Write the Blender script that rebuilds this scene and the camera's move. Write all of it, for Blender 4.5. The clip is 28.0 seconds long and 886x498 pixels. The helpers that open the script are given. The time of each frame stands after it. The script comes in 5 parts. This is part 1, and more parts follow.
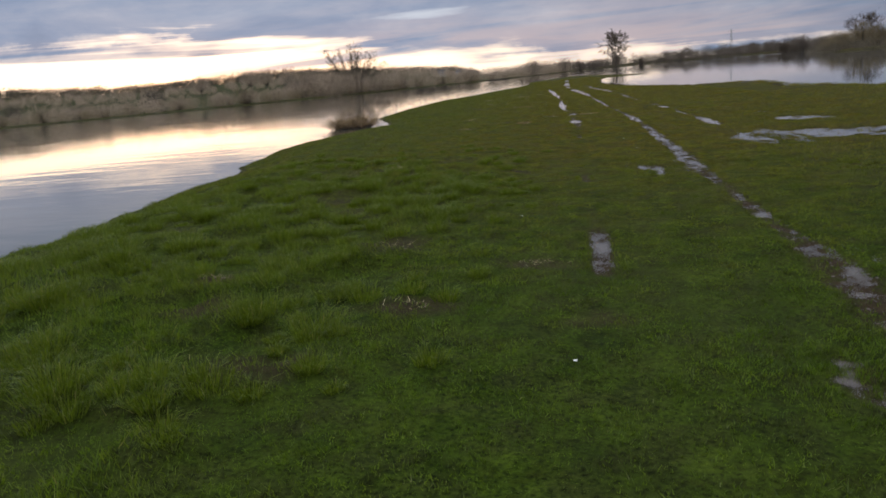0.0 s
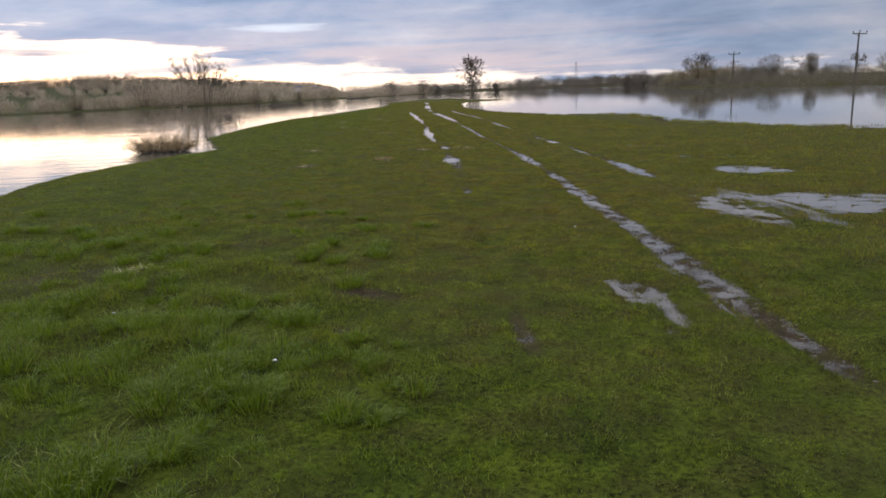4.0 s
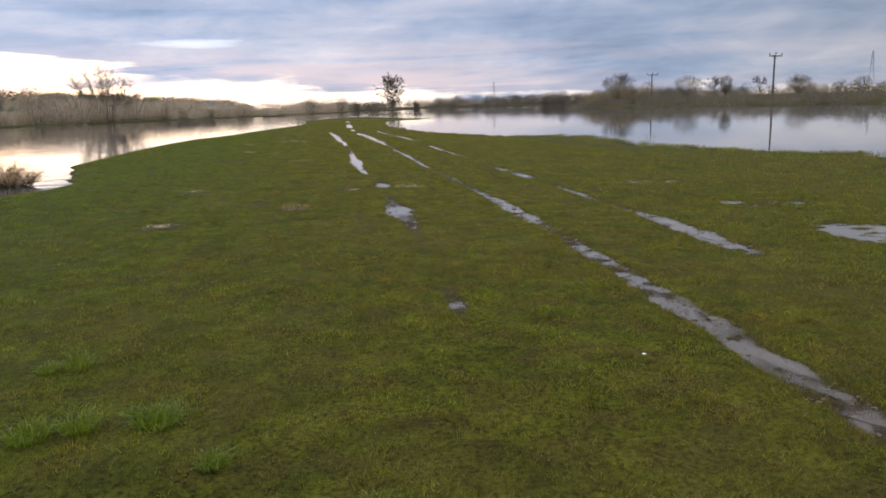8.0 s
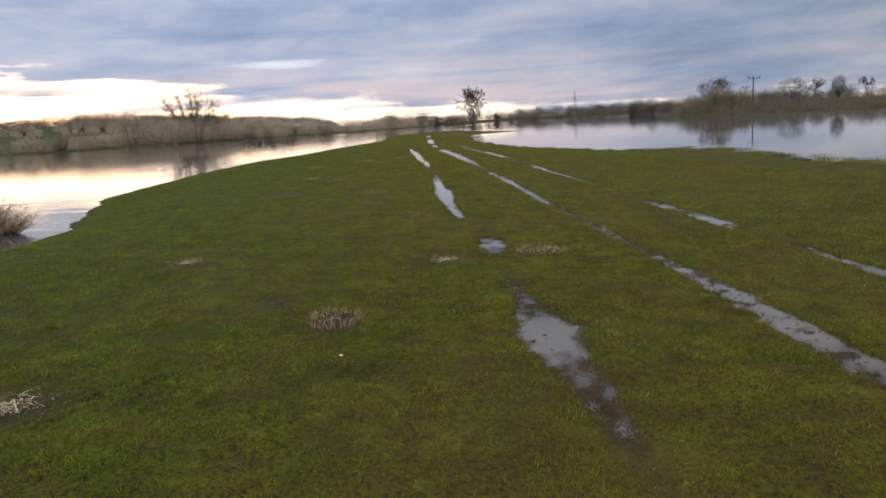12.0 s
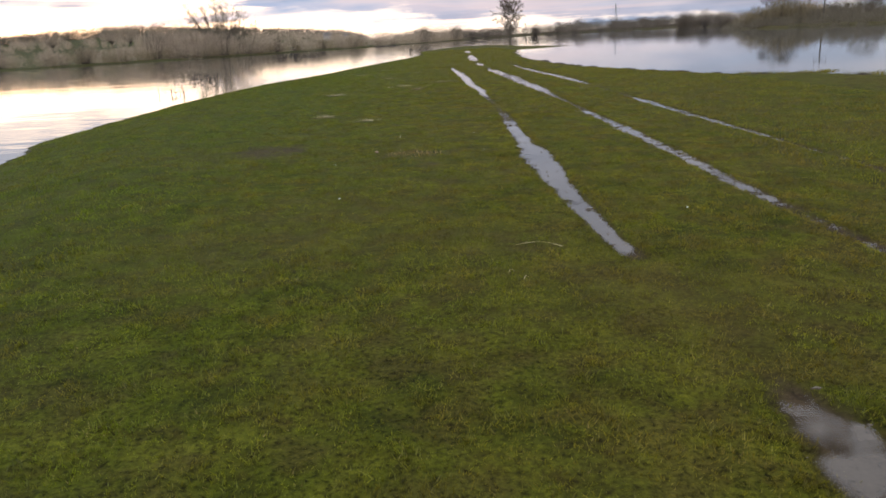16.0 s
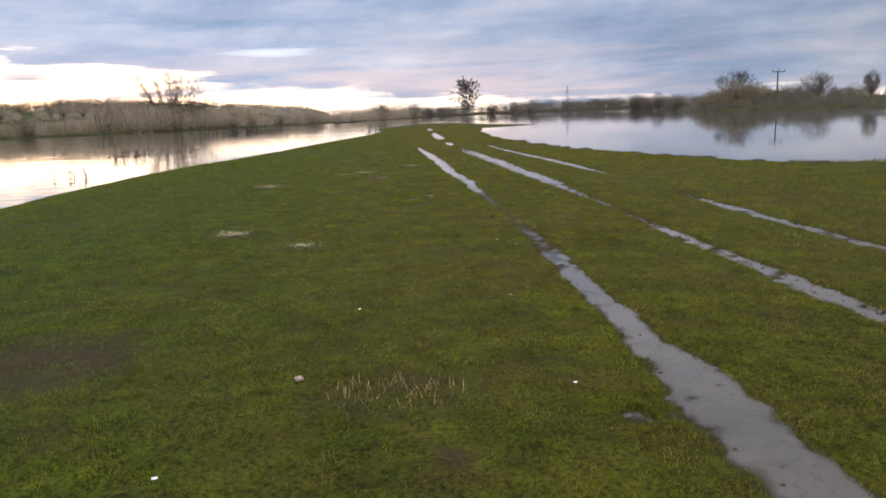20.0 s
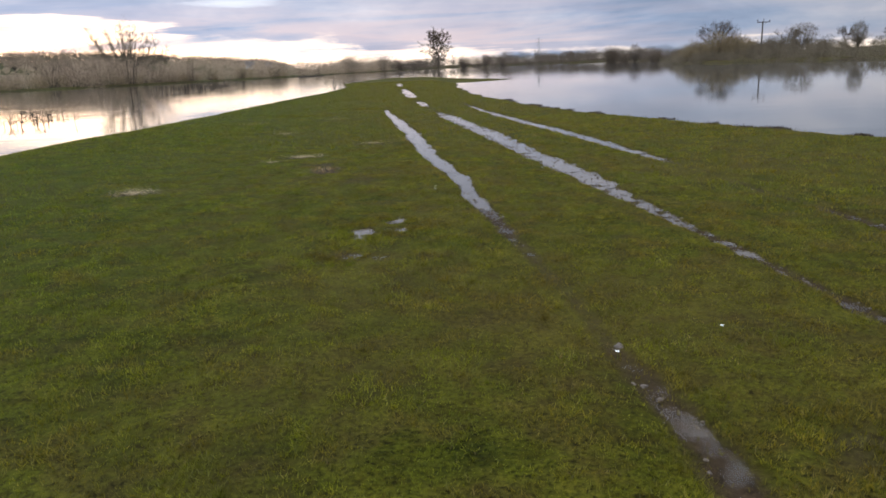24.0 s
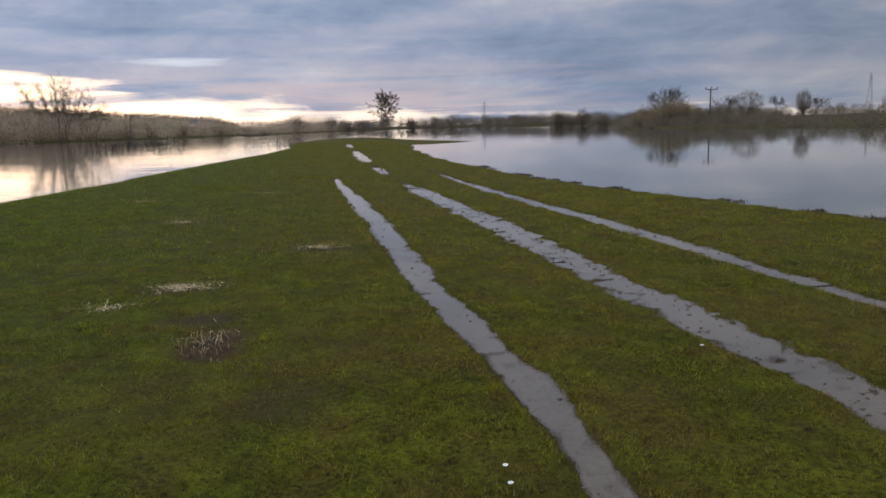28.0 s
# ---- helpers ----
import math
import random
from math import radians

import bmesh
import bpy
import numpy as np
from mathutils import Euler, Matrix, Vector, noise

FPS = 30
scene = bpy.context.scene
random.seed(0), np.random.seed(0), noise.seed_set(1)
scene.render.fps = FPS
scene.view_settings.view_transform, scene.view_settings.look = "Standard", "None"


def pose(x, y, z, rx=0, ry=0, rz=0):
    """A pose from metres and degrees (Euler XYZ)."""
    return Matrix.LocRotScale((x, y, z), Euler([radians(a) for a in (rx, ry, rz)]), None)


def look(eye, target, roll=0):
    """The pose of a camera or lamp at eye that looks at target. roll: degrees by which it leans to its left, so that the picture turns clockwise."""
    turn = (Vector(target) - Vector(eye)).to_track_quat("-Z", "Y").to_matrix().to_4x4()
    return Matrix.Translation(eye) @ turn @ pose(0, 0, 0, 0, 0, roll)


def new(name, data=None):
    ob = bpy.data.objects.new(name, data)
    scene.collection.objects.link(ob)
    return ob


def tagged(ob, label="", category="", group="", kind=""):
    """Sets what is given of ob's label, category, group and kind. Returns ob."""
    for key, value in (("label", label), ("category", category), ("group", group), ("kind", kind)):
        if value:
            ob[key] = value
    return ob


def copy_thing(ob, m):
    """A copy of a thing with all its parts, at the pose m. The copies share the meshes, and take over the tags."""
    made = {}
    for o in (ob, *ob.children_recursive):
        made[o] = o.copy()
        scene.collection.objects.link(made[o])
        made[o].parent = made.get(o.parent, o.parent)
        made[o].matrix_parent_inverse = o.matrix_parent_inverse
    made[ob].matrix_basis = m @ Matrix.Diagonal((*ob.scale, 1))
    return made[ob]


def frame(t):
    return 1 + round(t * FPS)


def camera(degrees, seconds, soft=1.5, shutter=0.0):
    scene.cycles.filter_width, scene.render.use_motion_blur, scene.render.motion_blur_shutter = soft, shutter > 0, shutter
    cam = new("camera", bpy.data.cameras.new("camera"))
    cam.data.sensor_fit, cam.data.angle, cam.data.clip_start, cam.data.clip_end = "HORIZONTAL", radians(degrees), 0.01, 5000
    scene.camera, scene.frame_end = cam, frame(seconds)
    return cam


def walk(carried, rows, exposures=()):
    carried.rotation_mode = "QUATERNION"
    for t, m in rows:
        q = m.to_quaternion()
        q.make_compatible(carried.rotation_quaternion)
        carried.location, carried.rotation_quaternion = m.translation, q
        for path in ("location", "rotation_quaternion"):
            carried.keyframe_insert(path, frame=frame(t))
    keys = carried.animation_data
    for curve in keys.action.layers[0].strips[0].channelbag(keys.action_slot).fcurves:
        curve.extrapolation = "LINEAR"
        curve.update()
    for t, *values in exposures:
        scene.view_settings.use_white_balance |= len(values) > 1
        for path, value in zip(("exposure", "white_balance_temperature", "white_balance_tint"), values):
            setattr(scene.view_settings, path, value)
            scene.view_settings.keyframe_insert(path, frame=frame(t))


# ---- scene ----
cam = camera(65.19, 28.0, soft=1.7)
PATH = [
    (0.0, pose(0.000, 0.000, 1.469, 76.35, 5.35, 13.64)),
    (0.5, pose(-0.112, 0.746, 1.455, 77.26, 3.85, 8.20)),
    (1.0, pose(-0.189, 1.485, 1.443, 78.23, 4.08, 6.70)),
    (1.5, pose(-0.265, 2.227, 1.431, 78.44, 3.21, 4.24)),
    (2.0, pose(-0.321, 2.964, 1.429, 76.78, 3.73, 2.06)),
    (2.5, pose(-0.396, 3.666, 1.449, 78.41, 3.83, 2.58)),
    (4.5, pose(-0.896, 6.316, 1.457, 75.33, 2.23, 2.09)),
    (5.0, pose(-1.044, 6.971, 1.445, 73.07, 3.38, 0.51)),
    (5.5, pose(-1.124, 7.651, 1.443, 74.99, 3.77, 2.00)),
    (6.0, pose(-1.175, 8.334, 1.436, 76.36, 2.50, -2.90)),
    (6.5, pose(-1.246, 8.998, 1.412, 77.25, 3.66, -0.59)),
    (7.0, pose(-1.279, 9.694, 1.403, 76.49, 3.06, -2.62)),
    (7.5, pose(-1.292, 10.375, 1.409, 77.22, 3.26, -6.41)),
    (8.0, pose(-1.284, 11.054, 1.426, 78.31, 2.03, -4.25)),
    (8.5, pose(-1.279, 11.725, 1.417, 77.49, 2.45, -5.75)),
    (9.0, pose(-1.303, 12.388, 1.444, 77.22, 1.63, 0.09)),
    (9.5, pose(-1.354, 13.089, 1.449, 76.34, 3.92, -1.40)),
    (10.0, pose(-1.451, 13.801, 1.457, 76.41, 2.39, 2.57)),
    (10.5, pose(-1.507, 14.500, 1.459, 77.01, 3.92, 0.37)),
    (11.0, pose(-1.603, 15.212, 1.440, 77.81, 4.71, 1.94)),
    (11.5, pose(-1.640, 15.947, 1.435, 78.95, 4.21, 1.65)),
    (12.0, pose(-1.708, 16.620, 1.409, 79.64, 3.51, 2.21)),
    (12.5, pose(-1.802, 17.332, 1.389, 77.12, 3.64, 5.64)),
    (13.0, pose(-1.856, 18.046, 1.374, 76.84, 3.12, 3.16)),
    (13.5, pose(-1.909, 18.765, 1.396, 76.06, 2.54, 6.05)),
    (15.5, pose(-2.557, 21.965, 1.454, 73.31, 1.76, 7.53)),
    (16.0, pose(-2.749, 22.742, 1.433, 73.06, 3.28, 4.87)),
    (16.5, pose(-2.942, 23.491, 1.400, 77.53, 5.15, 6.17)),
    (17.0, pose(-3.121, 24.229, 1.431, 77.42, 4.42, 0.36)),
    (17.5, pose(-3.258, 24.960, 1.418, 76.71, 3.60, 0.80)),
    (18.0, pose(-3.353, 25.686, 1.413, 77.75, 3.35, 0.60)),
    (18.5, pose(-3.414, 26.416, 1.383, 77.62, 2.68, -4.95)),
    (19.0, pose(-3.509, 27.138, 1.383, 77.40, 1.72, -6.44)),
    (19.5, pose(-3.599, 27.863, 1.400, 78.52, 2.08, -5.34)),
    (20.0, pose(-3.618, 28.581, 1.370, 78.95, 2.46, 1.41)),
    (20.5, pose(-3.630, 29.339, 1.432, 78.68, 2.56, 0.03)),
    (21.0, pose(-3.670, 30.070, 1.411, 79.79, 2.24, 4.21)),
    (21.5, pose(-3.735, 30.796, 1.422, 77.12, 2.84, 0.25)),
    (23.5, pose(-3.821, 33.599, 1.420, 73.51, 2.69, -4.87)),
    (24.0, pose(-3.836, 34.319, 1.415, 75.15, 2.51, -0.99)),
    (24.5, pose(-3.839, 35.063, 1.399, 76.74, 1.09, -1.86)),
    (25.0, pose(-3.844, 35.822, 1.385, 77.82, 2.41, 1.53)),
    (25.5, pose(-3.877, 36.576, 1.376, 79.04, 1.86, 0.15)),
    (26.0, pose(-3.950, 37.300, 1.372, 79.86, 2.28, 0.48)),
    (26.5, pose(-4.073, 37.999, 1.378, 82.27, 1.44, 1.50)),
    (27.0, pose(-4.160, 38.728, 1.349, 81.23, 2.42, -2.02)),
    (27.5, pose(-4.239, 39.485, 1.371, 81.36, 2.59, 0.06)),
    (28.0, pose(-4.314, 40.259, 1.365, 79.86, 1.61, -5.29)),
]
EXPOSURES = [(0.0, -0.5, 6450, 10), (1.0, -0.42, 6150, 10), (2.0, -0.38, 6200, 10), (5.0, 0.1, 6450, 10), (8.0, 0.15, 6500, 10), (11.0, 0.05, 6500, 10), (13.0, -0.2, 6450, 10), (15.0, 0.0, 6500, 10), (17.0, 0.15, 6500, 10),
             (19.0, -0.05, 6450, 10), (20.0, 0.12, 6450, 10), (26.0, 0.05, 6450, 10), (28.0, -0.35, 6400, 10)]
walk(cam, PATH, EXPOSURES)

# ---- world, sun ----
SUN_AZ, SUN_EL = -32.0, 2.0            # degrees, from +y to the right; above the horizon


def build_world():
    w = bpy.data.worlds.new("dusk_sky")
    scene.world = w
    w.use_nodes = True
    nt = w.node_tree
    nt.nodes.clear()
    N, L = nt.nodes.new, nt.links.new

    def math_(op, a, b=None, c=None, clamp=False):
        n = N("ShaderNodeMath")
        n.operation, n.use_clamp = op, clamp
        for k, v in enumerate((a, b, c)):
            if v is None:
                continue
            if isinstance(v, (int, float)):
                n.inputs[k].default_value = v
            else:
                L(v, n.inputs[k])
        return n.outputs[0]

    def ramp(fac, stops, interp="LINEAR"):
        n = N("ShaderNodeValToRGB")
        n.color_ramp.interpolation = interp
        e = n.color_ramp.elements
        while len(e) < len(stops):
            e.new(0.5)
        for k, (p, c) in enumerate(stops):
            e[k].position = p
            e[k].color = (*c, 1) if isinstance(c, tuple) else (c, c, c, 1)
        L(fac, n.inputs[0])
        return n.outputs[0]

    def mix(fac, a, b, kind="MIX"):
        n = N("ShaderNodeMix")
        n.data_type, n.blend_type = "RGBA", kind
        for k, v in ((0, fac), (6, a), (7, b)):
            if isinstance(v, (int, float)):
                n.inputs[k].default_value = v
            elif isinstance(v, tuple):
                n.inputs[k].default_value = (*v, 1)
            else:
                L(v, n.inputs[k])
        return n.outputs[2]

    def noise_(vec, scale, detail=5, rough=0.55, dist=0.0):
        n = N("ShaderNodeTexNoise")
        L(vec, n.inputs["Vector"])
        n.inputs["Scale"].default_value, n.inputs["Detail"].default_value = scale, detail
        n.inputs["Roughness"].default_value, n.inputs["Distortion"].default_value = rough, dist
        return n.outputs["Fac"]

    def vec_(x, y, z=0.0):
        n = N("ShaderNodeCombineXYZ")
        for k, v in enumerate((x, y, z)):
            if isinstance(v, (int, float)):
                n.inputs[k].default_value = v
            else:
                L(v, n.inputs[k])
        return n.outputs[0]

    tc = N("ShaderNodeTexCoord")
    sep = N("ShaderNodeSeparateXYZ")
    L(tc.outputs["Generated"], sep.inputs[0])
    x, y, z = sep.outputs
    az = math_("MULTIPLY", math_("ARCTAN2", x, y), 57.2958)
    el = math_("MULTIPLY", math_("ARCSINE", z), 57.2958)
    zz = math_("ADD", math_("MAXIMUM", z, 0.0), 0.10)
    flat = vec_(math_("DIVIDE", x, zz), math_("DIVIDE", y, zz))
    big = noise_(flat, 0.36, 5, 0.5, 0.6)
    small = noise_(flat, 1.1, 4, 0.5, 0.4)
    streak = noise_(vec_(math_("MULTIPLY", az, 0.045), math_("MULTIPLY", el, 0.62)), 1.0, 5, 0.55, 0.5)
    # cloud deck: blue-grey below, lilac-white where it is thin
    puff = noise_(vec_(math_("MULTIPLY", az, 0.085), math_("MULTIPLY", el, 0.26), 3.1), 1.0, 7, 0.58, 0.35)
    m = math_("ADD", math_("MULTIPLY", big, 0.30), math_("ADD", math_("MULTIPLY", small, 0.12), math_("ADD", math_("MULTIPLY", streak, 0.12), math_("MULTIPLY", puff, 0.54))))
    deck = ramp(m, [(0.40, (0.235, 0.310, 0.46)), (0.51, (0.35, 0.425, 0.59)), (0.59, (0.49, 0.53, 0.66)), (0.70, (0.72, 0.71, 0.79))])
    # rosy undersides low in the sky
    low = ramp(math_("DIVIDE", el, 12.0, clamp=True), [(0.0, 1.0), (0.22, 0.75), (0.45, 0.12), (1.0, 0.0)])
    rosy = math_("MULTIPLY", low, ramp(streak, [(0.38, 0.0), (0.56, 1.0)]))
    west = ramp(math_("DIVIDE", math_("ADD", az, 80.0), 160.0, clamp=True), [(0.0, 0.4), (0.28, 1.0), (0.54, 0.8), (0.64, 0.2), (1.0, 0.05)])
    deck = mix(math_("MULTIPLY", rosy, west), deck, (0.86, 0.66, 0.64))
    # an overcast sky is brighter overhead than low down
    lift = ramp(math_("MAXIMUM", z, 0.0), [(0.0, 0.40), (0.18, 0.40), (0.42, (0.75, 0.73, 0.69)), (0.68, (1.65, 1.56, 1.42)), (1.0, (2.5, 2.35, 2.1))])
    deck = mix(1.0, deck, lift, "MULTIPLY")
    deck = mix(1.0, deck, (2.5, 2.54, 2.56), "MULTIPLY")
    side = ramp(math_("DIVIDE", math_("ADD", az, 60.0), 120.0, clamp=True), [(0.0, 1.15), (0.35, 1.12), (0.6, 0.95), (0.8, (0.82, 0.80, 0.75)), (1.0, (0.87, 0.85, 0.80))])
    deck = mix(1.0, deck, side, "MULTIPLY")
    # open strip of clear evening sky over the western horizon, its upper edge by azimuth
    top = ramp(math_("DIVIDE", math_("ADD", az, 80.0), 160.0, clamp=True),
               [(0.0, 0.2), (0.2, 0.48), (0.33, 0.44), (0.42, 0.24), (0.50, 0.13), (0.60, 0.07), (0.75, 0.0)])
    edge = math_("ADD", math_("MULTIPLY", top, 10.0), math_("ADD", math_("MULTIPLY", math_("SUBTRACT", streak, 0.5), 4.6), math_("MULTIPLY", math_("SUBTRACT", puff, 0.5), 3.2)))
    clear = math_("MULTIPLY_ADD", math_("SUBTRACT", edge, el), 1.2, 0.25, clamp=True)
    bar = ramp(noise_(vec_(math_("MULTIPLY", az, 0.035), math_("MULTIPLY", el, 0.9), 7.3), 1.0, 4, 0.5, 0.6), [(0.50, 0.0), (0.60, 1.0)])
    clear = math_("MULTIPLY", clear, math_("SUBTRACT", 1.0, math_("MULTIPLY", bar, 0.75)))
    # a slit of bright sky higher in the deck
    sa = math_("DIVIDE", math_("ADD", az, 14.5), 4.2)
    se = math_("DIVIDE", math_("SUBTRACT", el, 5.2), 0.42)
    slit = math_("SUBTRACT", math_("MULTIPLY", noise_(vec_(math_("MULTIPLY", az, 0.22), math_("MULTIPLY", el, 1.6)), 1.0, 4, 0.6, 0.3), 1.9), math_("ADD", math_("MULTIPLY", sa, sa), math_("MULTIPLY", se, se)), clamp=True)
    sky = N("ShaderNodeTexSky")
    sky.sky_type, sky.sun_disc = "NISHITA", False
    sky.sun_elevation, sky.sun_rotation = radians(SUN_EL), radians(SUN_AZ)
    glow = ramp(math_("DIVIDE", math_("ABSOLUTE", math_("SUBTRACT", az, SUN_AZ)), 60.0, clamp=True), [(0.0, 1.0), (0.35, 0.55), (1.0, 0.2)])
    evening = mix(glow, (1.15, 0.94, 0.76), (2.2, 2.02, 1.75))
    evening = mix(0.06, evening, sky.outputs[0], "ADD")
    col = mix(clear, deck, evening)
    col = mix(math_("MULTIPLY", slit, 0.8), col, (0.95, 1.0, 1.1))
    # below the horizon: dim land tone
    col = mix(math_("GREATER_THAN", z, -0.01), (0.05, 0.05, 0.04), col)
    bg = N("ShaderNodeBackground")
    bg.inputs[1].default_value = 1.0
    L(col, bg.inputs[0])
    out = N("ShaderNodeOutputWorld")
    L(bg.outputs[0], out.inputs[0])


build_world()
sun_data = bpy.data.lights.new("sun", "SUN")
sun_data.energy, sun_data.angle, sun_data.color = 0.3, radians(179), (1.0, 0.80, 0.58)
sun = new("sun", sun_data)
_a, _e = radians(SUN_AZ), radians(SUN_EL + 2)
sun.matrix_world = look((math.sin(_a) * 50, math.cos(_a) * 50, math.tan(_e) * 50), (0, 0, 0))


# ---- materials ----
def material(name):
    m = bpy.data.materials.new(name)
    m.use_nodes = True
    nt = m.node_tree
    b = nt.nodes["Principled BSDF"]

    def put(kind, **kw):
        n = nt.nodes.new(kind)
        for k, v in kw.items():
            n.inputs[k.replace("_", " ")].default_value = v
        return n
    return m, nt, b, put, nt.links.new


def ramp_node(nt, fac, stops):
    n = nt.nodes.new("ShaderNodeValToRGB")
    e = n.color_ramp.elements
    while len(e) < len(stops):
        e.new(0.5)
    for k, (p, c) in enumerate(stops):
        e[k].position, e[k].color = p, (*c, 1)
    nt.links.new(fac, n.inputs[0])
    return n.outputs[0]


def mixed(nt, fac, a, b, kind="MIX"):
    n = nt.nodes.new("ShaderNodeMix")
    n.data_type, n.blend_type = "RGBA", kind
    for k, v in ((0, fac), (6, a), (7, b)):
        if isinstance(v, (int, float)):
            n.inputs[k].default_value = v
        elif isinstance(v, tuple):
            n.inputs[k].default_value = (*v, 1)
        else:
            nt.links.new(v, n.inputs[k])
    return n.outputs[2]


def world_pos(nt):
    return nt.nodes.new("ShaderNodeNewGeometry").outputs["Position"]


def noise_tex(nt, vec, scale, detail=4, rough=0.55):
    n = nt.nodes.new("ShaderNodeTexNoise")
    n.inputs["Scale"].default_value, n.inputs["Detail"].default_value, n.inputs["Roughness"].default_value = scale, detail, rough
    nt.links.new(vec, n.inputs["Vector"])
    return n.outputs["Fac"]


def riverward(nt, sep, along_y):
    """The turf is greener towards the river: a factor from 0 (green) to 1 (olive)."""
    a = nt.nodes.new("ShaderNodeMath")
    a.operation = "MULTIPLY_ADD"
    nt.links.new(sep.outputs[1], a.inputs[0])
    a.inputs[1].default_value = 0.10
    nt.links.new(sep.outputs[0], a.inputs[2])
    mr = nt.nodes.new("ShaderNodeMapRange")
    mr.inputs[1].default_value, mr.inputs[2].default_value, mr.inputs[3].default_value = -4.5, 0.5, 0.45
    nt.links.new(a.outputs[0], mr.inputs[0])
    m = nt.nodes.new("ShaderNodeMath")
    m.operation = "MULTIPLY"
    nt.links.new(mr.outputs[0], m.inputs[0])
    nt.links.new(along_y, m.inputs[1])
    return m.outputs[0]


def mat_ground():
    m, nt, b, put, L = material("wet_meadow")
    p = world_pos(nt)
    green = ramp_node(nt, noise_tex(nt, p, 2.3, 6), [(0.30, (0.030, 0.037, 0.003)), (0.5, (0.053, 0.060, 0.004)), (0.72, (0.080, 0.081, 0.007))])
    fine = ramp_node(nt, noise_tex(nt, p, 38.0, 4, 0.7), [(0.32, (0.12, 0.12, 0.12)), (0.50, (0.9, 0.9, 0.9)), (0.72, (1.6, 1.5, 1.4))])
    mid = ramp_node(nt, noise_tex(nt, p, 8.0, 4, 0.6), [(0.30, (0.5, 0.42, 0.48)), (0.42, (0.85, 0.80, 0.8)), (0.54, (1.0, 1.0, 1.0)), (0.70, (1.25, 1.2, 1.1))])
    green = mixed(nt, 1.0, green, mixed(nt, 1.0, fine, mid, "MULTIPLY"), "MULTIPLY")
    brown = ramp_node(nt, noise_tex(nt, p, 0.35, 5), [(0.42, (0.0, 0.0, 0.0)), (0.66, (1.0, 1.0, 1.0))])
    green = mixed(nt, mixed(nt, 1.0, brown, (0.35, 0.35, 0.35), "MULTIPLY"), green, (0.070, 0.050, 0.014))
    patchy = ramp_node(nt, noise_tex(nt, p, 3.1, 5), [(0.46, (0, 0, 0)), (0.62, (0.55, 0.55, 0.55))])
    green = mixed(nt, patchy, green, mixed(nt, 1.0, fine, (0.052, 0.040, 0.009), "MULTIPLY"))
    sep = nt.nodes.new("ShaderNodeSeparateXYZ")
    L(p, sep.inputs[0])
    gr = put("ShaderNodeMapRange")
    gr.inputs[1].default_value, gr.inputs[2].default_value = 4.0, 14.0
    L(sep.outputs[1], gr.inputs[0])
    green = mixed(nt, 1.0, green, mixed(nt, riverward(nt, sep, gr.outputs[0]), (0.62, 0.90, 1.0), (0.96, 0.90, 1.0)), "MULTIPLY")
    mud = ramp_node(nt, noise_tex(nt, p, 14.0, 6, 0.65), [(0.3, (0.012, 0.008, 0.004)), (0.7, (0.050, 0.033, 0.018))])
    thatch = ramp_node(nt, noise_tex(nt, p, 70.0, 3, 0.7), [(0.52, (0, 0, 0)), (0.62, (1, 1, 1))])
    mud = mixed(nt, mixed(nt, 1.0, thatch, (0.35, 0.35, 0.35), "MULTIPLY"), mud, (0.09, 0.062, 0.028))
    at = nt.nodes.new("ShaderNodeAttribute")
    at.attribute_name = "mud"
    fac = ramp_node(nt, at.outputs["Fac"], [(0.15, (0, 0, 0)), (0.85, (1, 1, 1))])
    L(mixed(nt, fac, green, mud), b.inputs["Base Color"])
    L(ramp_node(nt, fac, [(0.0, (0.8, 0.8, 0.8)), (1.0, (0.7, 0.7, 0.7))]), b.inputs["Roughness"])
    b.inputs["Specular IOR Level"].default_value = 0.03
    bump = put("ShaderNodeBump", Strength=0.9, Distance=0.03)
    L(noise_tex(nt, p, 30.0, 5, 0.7), bump.inputs["Height"])
    L(bump.outputs[0], b.inputs["Normal"])
    return m


